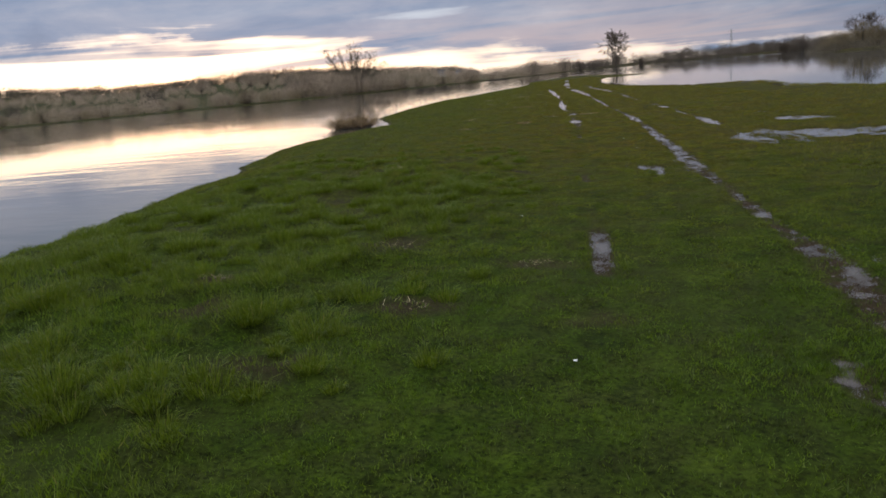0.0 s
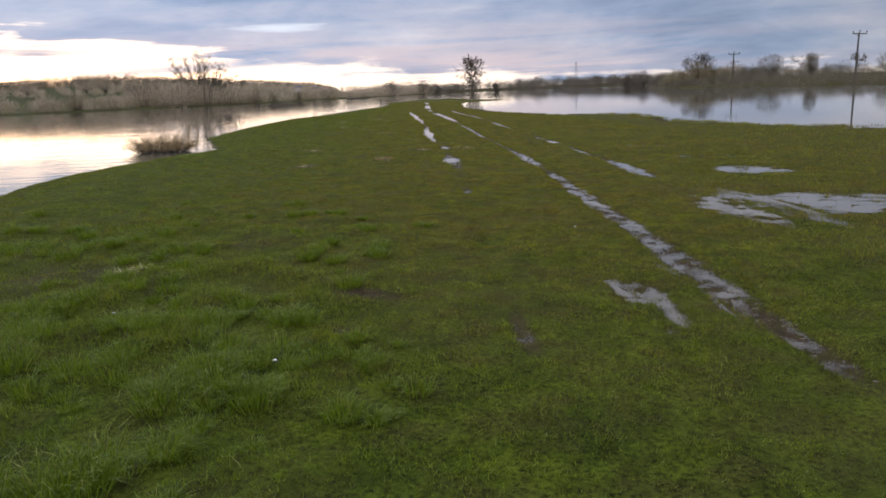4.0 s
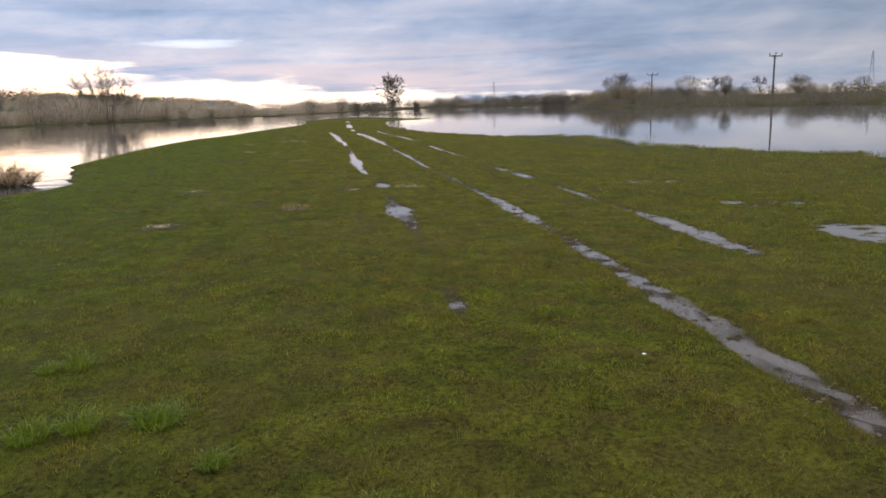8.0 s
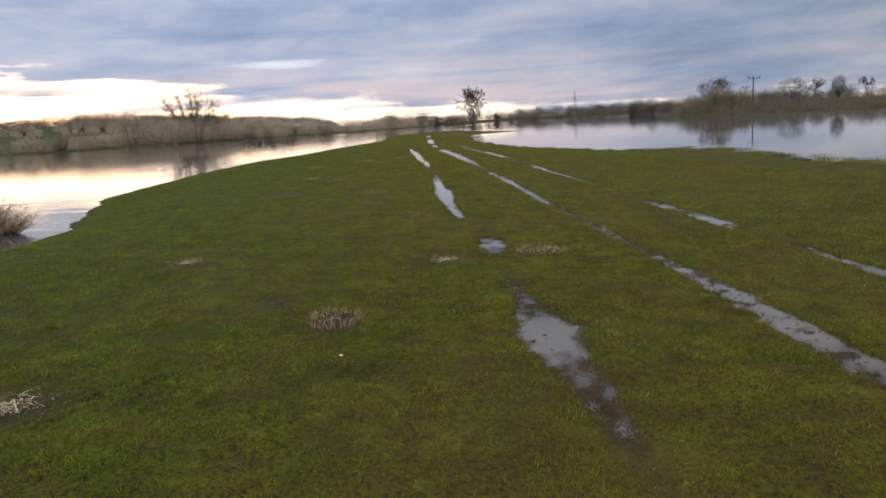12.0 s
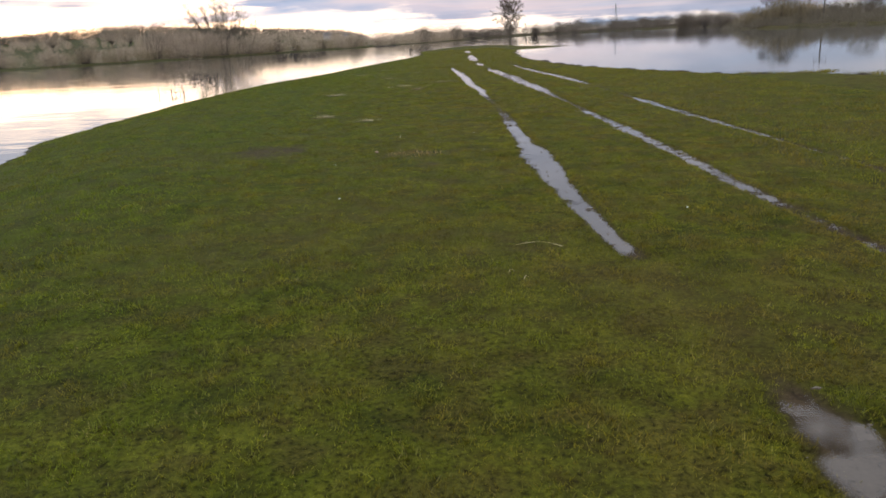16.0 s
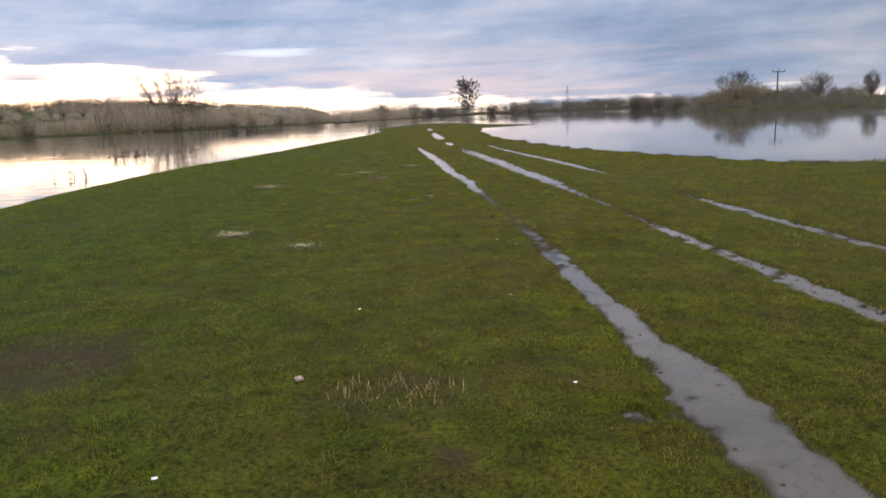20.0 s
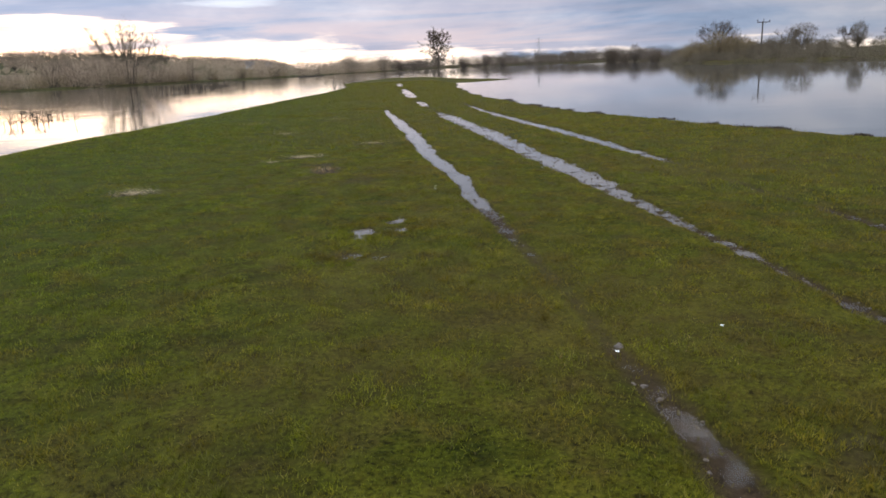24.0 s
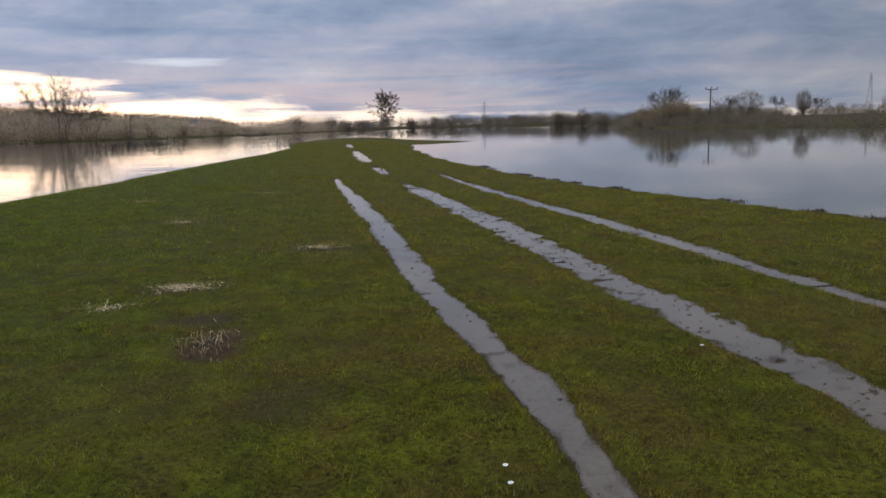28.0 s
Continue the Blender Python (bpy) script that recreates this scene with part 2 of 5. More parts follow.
def mat_blades(name, stops, rough=0.55, patch=None, leafy=False, spec=0.10):
    m, nt, b, put, L = material(name)
    g = nt.nodes.new("ShaderNodeNewGeometry")
    c = ramp_node(nt, g.outputs["Random Per Island"], stops)
    if patch:
        sep = nt.nodes.new("ShaderNodeSeparateXYZ")
        L(g.outputs["Position"], sep.inputs[0])
        mr = put("ShaderNodeMapRange")
        mr.inputs[1].default_value, mr.inputs[2].default_value, mr.inputs[3].default_value = 3.0, 13.0, 0.30
        L(sep.outputs[1], mr.inputs[0])
        # brownish patches at two sizes
        for scale, lo, hi, most in ((0.55, 0.36, 0.64, 0.55), (3.1, 0.46, 0.62, 0.80)):
            f = ramp_node(nt, noise_tex(nt, g.outputs["Position"], scale, 5), [(lo, (0, 0, 0)), (hi, (most, most, most))])
            c = mixed(nt, mixed(nt, 1.0, f, mr.outputs[0], "MULTIPLY"), c, patch)
        mid = ramp_node(nt, noise_tex(nt, g.outputs["Position"], 7.0, 4, 0.6), [(0.30, (0.42, 0.38, 0.42)), (0.43, (0.82, 0.80, 0.80)), (0.54, (1.02, 1.02, 1.0)), (0.70, (1.3, 1.25, 1.1))])
        c = mixed(nt, 1.0, c, mid, "MULTIPLY")
        c = mixed(nt, 1.0, c, ramp_node(nt, noise_tex(nt, g.outputs["Position"], 1.7, 4, 0.6), [(0.34, (0.62, 0.70, 0.66)), (0.5, (1.0, 1.0, 1.0)), (0.66, (1.16, 1.12, 1.1))]), "MULTIPLY")
        c = mixed(nt, 1.0, c, ramp_node(nt, noise_tex(nt, g.outputs["Position"], 19.0, 3, 0.6), [(0.34, (0.45, 0.43, 0.43)), (0.46, (1.0, 1.0, 1.0)), (0.66, (1.22, 1.22, 1.2))]), "MULTIPLY")
        gr = put("ShaderNodeMapRange")
        gr.inputs[1].default_value, gr.inputs[2].default_value = 4.0, 14.0
        L(sep.outputs[1], gr.inputs[0])
        c = mixed(nt, 1.0, c, mixed(nt, riverward(nt, sep, gr.outputs[0]), (0.67, 0.93, 1.0), (1.0, 0.94, 1.1)), "MULTIPLY")
    L(c, b.inputs["Base Color"])
    b.inputs["Roughness"].default_value = rough
    b.inputs["Specular IOR Level"].default_value = spec
    if leafy is True:
        leafy = (1.5, 1.6, 1.0)
    if leafy:
        tr = put("ShaderNodeBsdfTranslucent")
        L(mixed(nt, 1.0, c, leafy, "MULTIPLY"), tr.inputs[0])
        mx = put("ShaderNodeMixShader", Fac=0.45)
        L(b.outputs[0], mx.inputs[1])
        L(tr.outputs[0], mx.inputs[2])
        L(mx.outputs[0], nt.nodes["Material Output"].inputs[0])
    return m


def mat_water(name, base, rough, ripples, silt=False):
    """ripples: (scale x, scale y, strength, distance) of waves, more than one set allowed."""
    m, nt, b, put, L = material(name)
    p = world_pos(nt)
    c = ramp_node(nt, noise_tex(nt, p, 0.8, 3), [(0.3, tuple(0.8 * v for v in base)), (0.7, tuple(1.2 * v for v in base))])
    if silt:
        b.inputs["Specular IOR Level"].default_value = 0.45
        at = nt.nodes.new("ShaderNodeAttribute")
        at.attribute_name = "depth"
        L(ramp_node(nt, at.outputs["Fac"], [(0.0, (0, 0, 0)), (0.006, (0.35, 0.35, 0.35)), (0.016, (0.92, 0.92, 0.92)), (0.03, (1, 1, 1))]), b.inputs["Alpha"])
        c = mixed(nt, 1.0, c, ramp_node(nt, noise_tex(nt, p, 26.0, 5, 0.7), [(0.30, (0.55, 0.54, 0.52)), (0.44, (0.95, 0.95, 0.95)), (0.7, (1.2, 1.18, 1.15))]), "MULTIPLY")
    L(c, b.inputs["Base Color"])
    b.inputs["Roughness"].default_value, b.inputs["IOR"].default_value = rough, 1.333
    last = None
    for sx, sy, strength, dist in ripples:
        mp = nt.nodes.new("ShaderNodeMapping")
        mp.inputs["Scale"].default_value = (sx, sy, 1.0)
        L(p, mp.inputs["Vector"])
        bump = put("ShaderNodeBump", Strength=strength, Distance=dist)
        L(noise_tex(nt, mp.outputs[0], 1.0, 1.5, 0.5), bump.inputs["Height"])
        if last:
            L(last, bump.inputs["Normal"])
        last = bump.outputs[0]
    L(last, b.inputs["Normal"])
    return m


def mat_rough(name, stops, scale=3.0, rough=0.8, bump=0.3, spec=0.3):
    m, nt, b, put, L = material(name)
    tc = nt.nodes.new("ShaderNodeTexCoord").outputs["Object"]
    L(ramp_node(nt, noise_tex(nt, tc, scale, 6, 0.62), stops), b.inputs["Base Color"])
    b.inputs["Roughness"].default_value = rough
    b.inputs["Specular IOR Level"].default_value = spec
    bp = put("ShaderNodeBump", Strength=bump, Distance=0.02)
    L(noise_tex(nt, tc, scale * 7, 4), bp.inputs["Height"])
    L(bp.outputs[0], b.inputs["Normal"])
    return m


GROUND = mat_ground()
GRASS = mat_blades("grass_blades", [(0.0, (0.070, 0.083, 0.004)), (0.25, (0.110, 0.124, 0.007)), (0.7, (0.144, 0.155, 0.010)), (0.96, (0.165, 0.160, 0.018)), (1.0, (0.27, 0.195, 0.085))],
                   0.48, patch=(0.142, 0.106, 0.013), leafy=True, spec=0.28)
LUSH = mat_blades("lush_grass_blades", [(0.0, (0.040, 0.056, 0.004)), (0.6, (0.104, 0.138, 0.009)), (0.95, (0.150, 0.172, 0.018)), (1.0, (0.24, 0.19, 0.08))], 0.5, leafy=True, spec=0.28)
STRAW = mat_blades("dead_straw", [(0.0, (0.16, 0.11, 0.05)), (0.5, (0.38, 0.29, 0.16)), (1.0, (0.62, 0.51, 0.32))], 0.7)
STUBBLE = mat_blades("tan_stubble", [(0.0, (0.14, 0.085, 0.035)), (0.6, (0.36, 0.235, 0.11)), (1.0, (0.60, 0.43, 0.23))], 0.7)
RIVER = mat_water("river_water", (0.060, 0.055, 0.042), 0.035, [(0.035, 0.20, 0.025, 0.5), (0.25, 1.0, 0.055, 0.12), (0.8, 3.0, 0.045, 0.06), (1.6, 5.0, 0.03, 0.03)])
FLOOD = mat_water("flood_water", (0.050, 0.050, 0.045), 0.03, [(0.5, 1.6, 0.035, 0.08), (3.0, 6.0, 0.02, 0.02)])
PUDDLE = mat_water("muddy_puddle", (0.066, 0.051, 0.037), 0.10, [(7.0, 7.0, 0.05, 0.01), (60.0, 60.0, 0.05, 0.004)], True)
BARK = mat_rough("bark", [(0.3, (0.030, 0.022, 0.016)), (0.7, (0.075, 0.058, 0.042))], 2.0)
TWIG = mat_blades("bare_twigs", [(0.0, (0.050, 0.038, 0.026)), (0.6, (0.095, 0.072, 0.048)), (1.0, (0.150, 0.112, 0.070))], 0.8)
WILLOW = mat_blades("willow_twigs", [(0.0, (0.13, 0.100, 0.058)), (0.5, (0.20, 0.155, 0.090)), (1.0, (0.28, 0.22, 0.13))], 0.8, leafy=(1.3, 1.3, 1.3))
# Lightened to put the haze over the far river bank into the twig colour.
HAZED_SCRUB = mat_blades("hazed_winter_scrub", [(0.0, (0.245, 0.186, 0.128)), (0.5, (0.315, 0.24, 0.166)), (1.0, (0.39, 0.30, 0.21))], 0.85, leafy=(1.4, 1.4, 1.4))
OLIVE = mat_blades("olive_scrub", [(0.0, (0.092, 0.076, 0.052)), (0.5, (0.13, 0.107, 0.072)), (1.0, (0.175, 0.142, 0.098))], 0.85, leafy=(1.3, 1.3, 1.3))
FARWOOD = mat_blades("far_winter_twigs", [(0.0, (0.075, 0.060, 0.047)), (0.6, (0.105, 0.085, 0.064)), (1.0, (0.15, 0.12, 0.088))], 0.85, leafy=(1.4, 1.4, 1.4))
CONIFER = mat_blades("dark_wood", [(0.0, (0.085, 0.072, 0.044)), (0.6, (0.115, 0.096, 0.058)), (1.0, (0.155, 0.125, 0.076))], 0.85)
POLE = mat_rough("weathered_pole_wood", [(0.3, (0.055, 0.045, 0.036)), (0.7, (0.115, 0.095, 0.075))], 5.0)
# Paler so that the far pylons look faint: haze painted into the steel.
STEEL = mat_rough("hazed_galvanised_steel", [(0.3, (0.30, 0.305, 0.31)), (0.7, (0.42, 0.425, 0.43))], 8.0, 0.5, 0.1)
CERAMIC = mat_rough("brown_insulator", [(0.3, (0.06, 0.035, 0.02)), (0.7, (0.10, 0.06, 0.035))], 8.0, 0.25, 0.05, 0.5)
RENDERED = mat_rough("white_render", [(0.3, (0.62, 0.60, 0.56)), (0.7, (0.78, 0.76, 0.72))], 1.5, 0.85)
SLATE = mat_rough("slate_roof", [(0.3, (0.05, 0.05, 0.055)), (0.7, (0.11, 0.105, 0.105))], 2.0, 0.6)
GLASS = mat_rough("dark_window_glass", [(0.3, (0.015, 0.017, 0.02)), (0.7, (0.03, 0.033, 0.04))], 2.0, 0.1, 0.0, 0.5)
PETAL = mat_rough("white_petal", [(0.3, (0.60, 0.58, 0.52)), (0.7, (0.80, 0.78, 0.72))], 20.0, 0.6)
STONE = mat_rough("pinkish_flint", [(0.3, (0.26, 0.16, 0.12)), (0.7, (0.42, 0.28, 0.21))], 14.0, 0.6)
SODDEN = mat_rough("sodden_earth", [(0.3, (0.040, 0.029, 0.019)), (0.7, (0.095, 0.070, 0.047))], 9.0, 0.45)


# ---- mesh helpers ----
def hashed(i, j, seed):
    h = (i * 374761393 + j * 668265263 + seed * 1442695041) & 0xFFFFFFFF
    h = ((h ^ (h >> 13)) * 1274126177) & 0xFFFFFFFF
    return ((h ^ (h >> 16)) & 0xFFFF) / 65535.0


def wave(x, y, scale, seed=0, octaves=3):
    """Smooth value noise of arrays, about -1 to 1."""
    total, amp, norm = 0.0, 1.0, 0.0
    for o in range(octaves):
        u, v = np.asarray(x) * scale, np.asarray(y) * scale
        i, j = np.floor(u).astype(np.int64), np.floor(v).astype(np.int64)
        a, b = u - i, v - j
        a, b = a * a * (3 - 2 * a), b * b * (3 - 2 * b)
        s = seed + 17 * o
        n = (hashed(i, j, s) * (1 - a) + hashed(i + 1, j, s) * a) * (1 - b) + (hashed(i, j + 1, s) * (1 - a) + hashed(i + 1, j + 1, s) * a) * b
        total, norm = total + amp * (2 * n - 1), norm + amp
        amp, scale = amp * 0.5, scale * 2.03
    return total / norm


def mesh_from(name, verts, faces, mat, smooth=False):
    """A mesh from arrays: verts n x 3, faces m x 3 or m x 4."""
    verts, faces = np.asarray(verts, np.float32), np.asarray(faces, np.int32)
    me = bpy.data.meshes.new(name)
    m, k = faces.shape
    me.vertices.add(len(verts))
    me.vertices.foreach_set("co", verts.ravel())
    me.loops.add(m * k)
    me.loops.foreach_set("vertex_index", faces.ravel())
    me.polygons.add(m)
    me.polygons.foreach_set("loop_start", np.arange(0, m * k, k, dtype=np.int32))
    me.polygons.foreach_set("use_smooth", np.full(m, smooth))
    me.update(calc_edges=True)
    me.materials.append(mat)
    return me


def part(name, me, parent=None, label=""):
    ob = new(name, me)
    if parent is not None:
        ob.parent = parent
    if label:
        ob["label"] = label
    return ob


def empty(name, m, label, category, group="", kind=""):
    ob = new(name)
    ob.matrix_world = m
    return tagged(ob, label, category, group, kind)


def tubes(segs, sides=4):
    """Tapered tubes from rows of p0 (3), p1 (3), r0, r1."""
    s = np.asarray(segs, float)
    p0, p1, r0, r1 = s[:, :3], s[:, 3:6], s[:, 6:7], s[:, 7:8]
    d = p1 - p0
    d /= np.linalg.norm(d, axis=1, keepdims=True) + 1e-9
    ref = np.where(np.abs(d[:, 2:3]) > 0.9, [[1.0, 0, 0]], [[0, 0, 1.0]])
    a = np.cross(d, ref)
    a /= np.linalg.norm(a, axis=1, keepdims=True) + 1e-9
    b = np.cross(d, a)
    rings = []
    for p, r in ((p0, r0), (p1, r1)):
        for k in range(sides):
            t = 2 * math.pi * k / sides
            rings.append(p + r * (math.cos(t) * a + math.sin(t) * b))
    v = np.stack(rings, 1).reshape(-1, 3)
    base = np.arange(len(s))[:, None] * 2 * sides
    f = np.concatenate([np.concatenate([base + k, base + (k + 1) % sides, base + sides + (k + 1) % sides, base + sides + k], 1) for k in range(sides)])
    return v, f


def slivers(rng, centres, length, width, up=0.0, out=None):
    """Small triangles with a random lie at the centres: twigs and leaves."""
    n = len(centres)
    d = rng.normal(size=(n, 3))
    if out is not None:
        d = d * 0.6 + out
    d[:, 2] += up
    d /= np.linalg.norm(d, axis=1, keepdims=True) + 1e-9
    s = np.cross(d, rng.normal(size=(n, 3)))
    s /= np.linalg.norm(s, axis=1, keepdims=True) + 1e-9
    ln = (length * rng.uniform(0.5, 1.3, (n, 1)))
    wd = (width * rng.uniform(0.6, 1.3, (n, 1)))
    v = np.stack([centres - s * wd / 2, centres + s * wd / 2, centres + d * ln], 1).reshape(-1, 3)
    return v, np.arange(3 * n).reshape(-1, 3)


# ---- the land ----
WATER = -0.233
SLOPE_X, SLOPE_Y = -0.0220, -0.0042
SHORE = [(-60, -90), (-7.4, -6), (-7.6, 4), (-7.7, 7), (-7.8, 9), (-8.3, 10.5), (-8.6, 13.4), (-9.8, 17.5), (-10.7, 21), (-10.8, 23.5),
         (-10.0, 25.8), (-9.5, 27.5), (-9.4, 29.5), (-10.3, 31), (-11.2, 33), (-12.6, 37), (-13.3, 41), (-13.9, 46), (-14.2, 51), (-13.7, 56),
         (-13.2, 62), (-13.1, 66), (-12.8, 74), (-12, 86), (-11.8, 102), (-14.3, 119), (-13, 140), (-10, 154), (-5, 150), (0, 122), (4.8, 107),
         (3.2, 104), (-1.4, 100), (-1.9, 90), (-1.5, 75), (-0.8, 68), (0.3, 60), (1.2, 55.5), (2.2, 52.8), (3.2, 50), (4.2, 47.2), (5.2, 45.9),
         (6.5, 46), (7.4, 43.2), (7.6, 40), (7.3, 37), (7.9, 35), (8.8, 32.3), (10.1, 30), (11.3, 27.4), (13.2, 25), (16, 18), (19, 8), (23, -6), (80, -90)]
# where the flood ends: the far banks, as a ring
BANK = [(-900, -300), (-520, 20), (-290, 150), (-165, 190), (-95, 215), (-70, 240), (-50, 275), (-36, 335), (-20, 420), (10, 455), (45, 400), (66, 330),
        (62, 250), (53, 195), (43, 176), (40, 160), (48, 140), (52, 118), (58, 98), (82, 60), (140, -20), (260, -300)]
R2 = [(-8, 2.1), (0, 1.62), (5, 1.50), (10, 1.13), (14, 0.90), (18, 0.66), (22, 0.41), (26, -0.05), (30, -0.48), (35, -0.93), (40, -1.42), (44, -1.80),
      (48, -2.28), (52, -2.75), (57, -3.40), (64, -4.18), (73, -4.90), (86, -5.80), (107, -7.2), (150, -9.5)]
R1 = [(-8, 0.9), (0, 0.25), (5.3, -0.13), (6.4, -0.20), (9.7, -0.45), (16, -0.85), (21.2, -1.20), (23, -1.39), (25, -1.50), (27.5, -1.92), (30, -2.22),
      (33, -2.53), (37, -2.80), (41, -3.24), (44, -3.54), (48, -4.06), (52, -4.48), (55, -4.86), (60, -5.50), (63, -5.78), (80, -7.0), (150, -12)]
R3 = [(-8, 5), (10, 2.75), (17.5, 2.28), (20.5, 2.12), (24, 1.82), (28, 1.42), (32, 1.03), (36, 0.66), (40, 0.26), (46, -0.26), (50, -0.72), (55, -1.45),
      (60, -2.10), (64, -2.46), (80, -4.0), (150, -8)]
# how wide each wheel rut is and how deep, along the way: (y, half width, depth)
W1 = [(-8, 0.12, 0.0), (4.9, 0.10, 0.0), (5.3, 0.13, 0.034), (6.2, 0.15, 0.036), (6.7, 0.12, 0.01), (9.3, 0.08, 0.004), (9.7, 0.10, 0.024), (10.1, 0.08, 0.018), (10.4, 0.08, 0.0),
      (15.6, 0.08, 0.0), (16.1, 0.10, 0.032), (16.8, 0.1, 0.0), (19.3, 0.14, 0.012), (19.8, 0.13, 0.020), (20.4, 0.18, 0.036), (21.4, 0.31, 0.052), (21.9, 0.18, 0.028), (23.0, 0.10, 0.014), (23.6, 0.1, 0.0),
      (24.3, 0.16, 0.01), (24.7, 0.24, 0.045), (25.2, 0.22, 0.045), (25.7, 0.1, 0.0), (27.2, 0.09, 0.0), (27.6, 0.12, 0.04), (29, 0.16, 0.05), (30.3, 0.20, 0.05), (31.2, 0.30, 0.055), (31.9, 0.32, 0.055),
      (32.7, 0.19, 0.05), (34, 0.15, 0.045), (35.2, 0.17, 0.036), (35.9, 0.17, 0.030), (36.8, 0.15, 0.026), (37.6, 0.12, 0.019), (38.3, 0.1, 0.010), (39.4, 0.10, 0.012), (40.3, 0.12, 0.018), (41.2, 0.14, 0.030), (42.6, 0.15, 0.050),
      (46, 0.21, 0.055), (50, 0.26, 0.055), (54, 0.29, 0.055), (58, 0.22, 0.05), (61, 0.13, 0.04), (63, 0.1, 0.01), (70, 0.1, 0.0), (150, 0.1, 0)]
W2 = [(-8, 0.1, 0.014), (2.5, 0.15, 0.020), (4.4, 0.19, 0.024), (5.6, 0.17, 0.026), (6.3, 0.11, 0.022), (7.0, 0.10, 0.022), (7.9, 0.10, 0.022), (8.7, 0.08, 0.018), (9.8, 0.13, 0.028), (11.5, 0.17, 0.033),
      (13.5, 0.15, 0.034), (15.4, 0.13, 0.033), (16.6, 0.14, 0.034), (17.6, 0.15, 0.033), (18.4, 0.12, 0.027), (19.0, 0.08, 0.020), (19.5, 0.08, 0.022), (20.2, 0.14, 0.045), (22.4, 0.13, 0.042), (23.8, 0.10, 0.03), (24.4, 0.09, 0.022),
      (26.6, 0.08, 0.026), (28.2, 0.08, 0.022), (29, 0.09, 0.036), (32, 0.11, 0.04), (34.5, 0.13, 0.045), (36.6, 0.11, 0.036), (38, 0.08, 0.024), (40.5, 0.09, 0.028),
      (42.2, 0.14, 0.045), (44, 0.22, 0.055), (48, 0.25, 0.055), (54, 0.28, 0.055), (57, 0.27, 0.05), (58.6, 0.14, 0.04), (60, 0.1, 0.012), (63, 0.12, 0.015), (64.2, 0.2, 0.05),
      (67, 0.24, 0.05), (68.5, 0.1, 0.01), (72, 0.14, 0.01), (73.5, 0.28, 0.05), (80, 0.34, 0.055), (87, 0.26, 0.05), (89, 0.1, 0.0), (97, 0.2, 0.01), (99, 0.3, 0.05), (107, 0.3, 0.05), (109, 0.1, 0), (150, 0.1, 0)]
W3 = [(-8, 0.1, 0.0), (17.3, 0.1, 0.0), (17.8, 0.12, 0.04), (18.5, 0.19, 0.05), (19.8, 0.16, 0.045), (20.8, 0.10, 0.03), (21.4, 0.08, 0.012), (22.2, 0.10, 0.02), (22.9, 0.13, 0.04), (23.7, 0.1, 0.035), (24.4, 0.08, 0.01),
      (25.4, 0.1, 0.012), (26.0, 0.16, 0.045), (26.7, 0.16, 0.045), (27.2, 0.1, 0.012), (27.8, 0.16, 0.045), (28.4, 0.15, 0.04), (29.2, 0.06, 0.01), (30.6, 0.08, 0.022), (31.8, 0.06, 0.018),
      (33.4, 0.09, 0.036), (36, 0.12, 0.042), (38.5, 0.15, 0.045), (40.4, 0.11, 0.035), (41.6, 0.08, 0.012), (44.8, 0.08, 0.012), (45.6, 0.13, 0.042), (48.5, 0.19, 0.05),
      (53, 0.22, 0.05), (57, 0.22, 0.045), (61, 0.12, 0.035), (64, 0.1, 0.02), (66, 0.08, 0.0), (150, 0.1, 0)]
# single pools: x, y, half length across, half length along, turn in degrees, depth
POOLS = [(0.46, 10.5, 0.25, 1.0, 4, 0.034), (1.08, 3.25, 0.24, 0.5, 10, 0.034), (4.6, 14.6, 2.3, 1.35, -14, 0.052), (2.4, 14.2, 0.45, 1.5, 6, 0.036),
         (4.3, 18.5, 1.15, 0.9, -20, 0.056), (4.3, 21.2, 1.05, 0.4, -8, 0.060), (3.6, 24.6, 1.25, 0.45, -4, 0.062), (3.05, 10.2, 0.22, 0.25, 0, 0.028),
         (-4.56, 40.75, 0.22, 0.42, -10, 0.040), (-4.62, 39.9, 0.20, 0.22, 0, 0.030), (-4.27, 41.15, 0.20, 0.11, 30, 0.030), (-4.15, 40.75, 0.16, 0.10, 10, 0.028), (-2.84, 31.66, 0.10, 0.16, 0, 0.030), (-1.60, 9.75, 0.14, 0.2, 0, 0.022),
         (-2.05, 36.7, 0.5, 0.3, 0, 0.016), (4.6, 33.0, 0.7, 0.4, 0, 0.026), (5.3, 37.2, 0.55, 0.3, 0, 0.024), (-8.6, 58.5, 0.7, 0.5, 0, 0.024), (-6.6, 62, 0.7, 0.5, 0, 0.024), (-0.6, 46.4, 0.5, 0.12, 0, 0.02)]
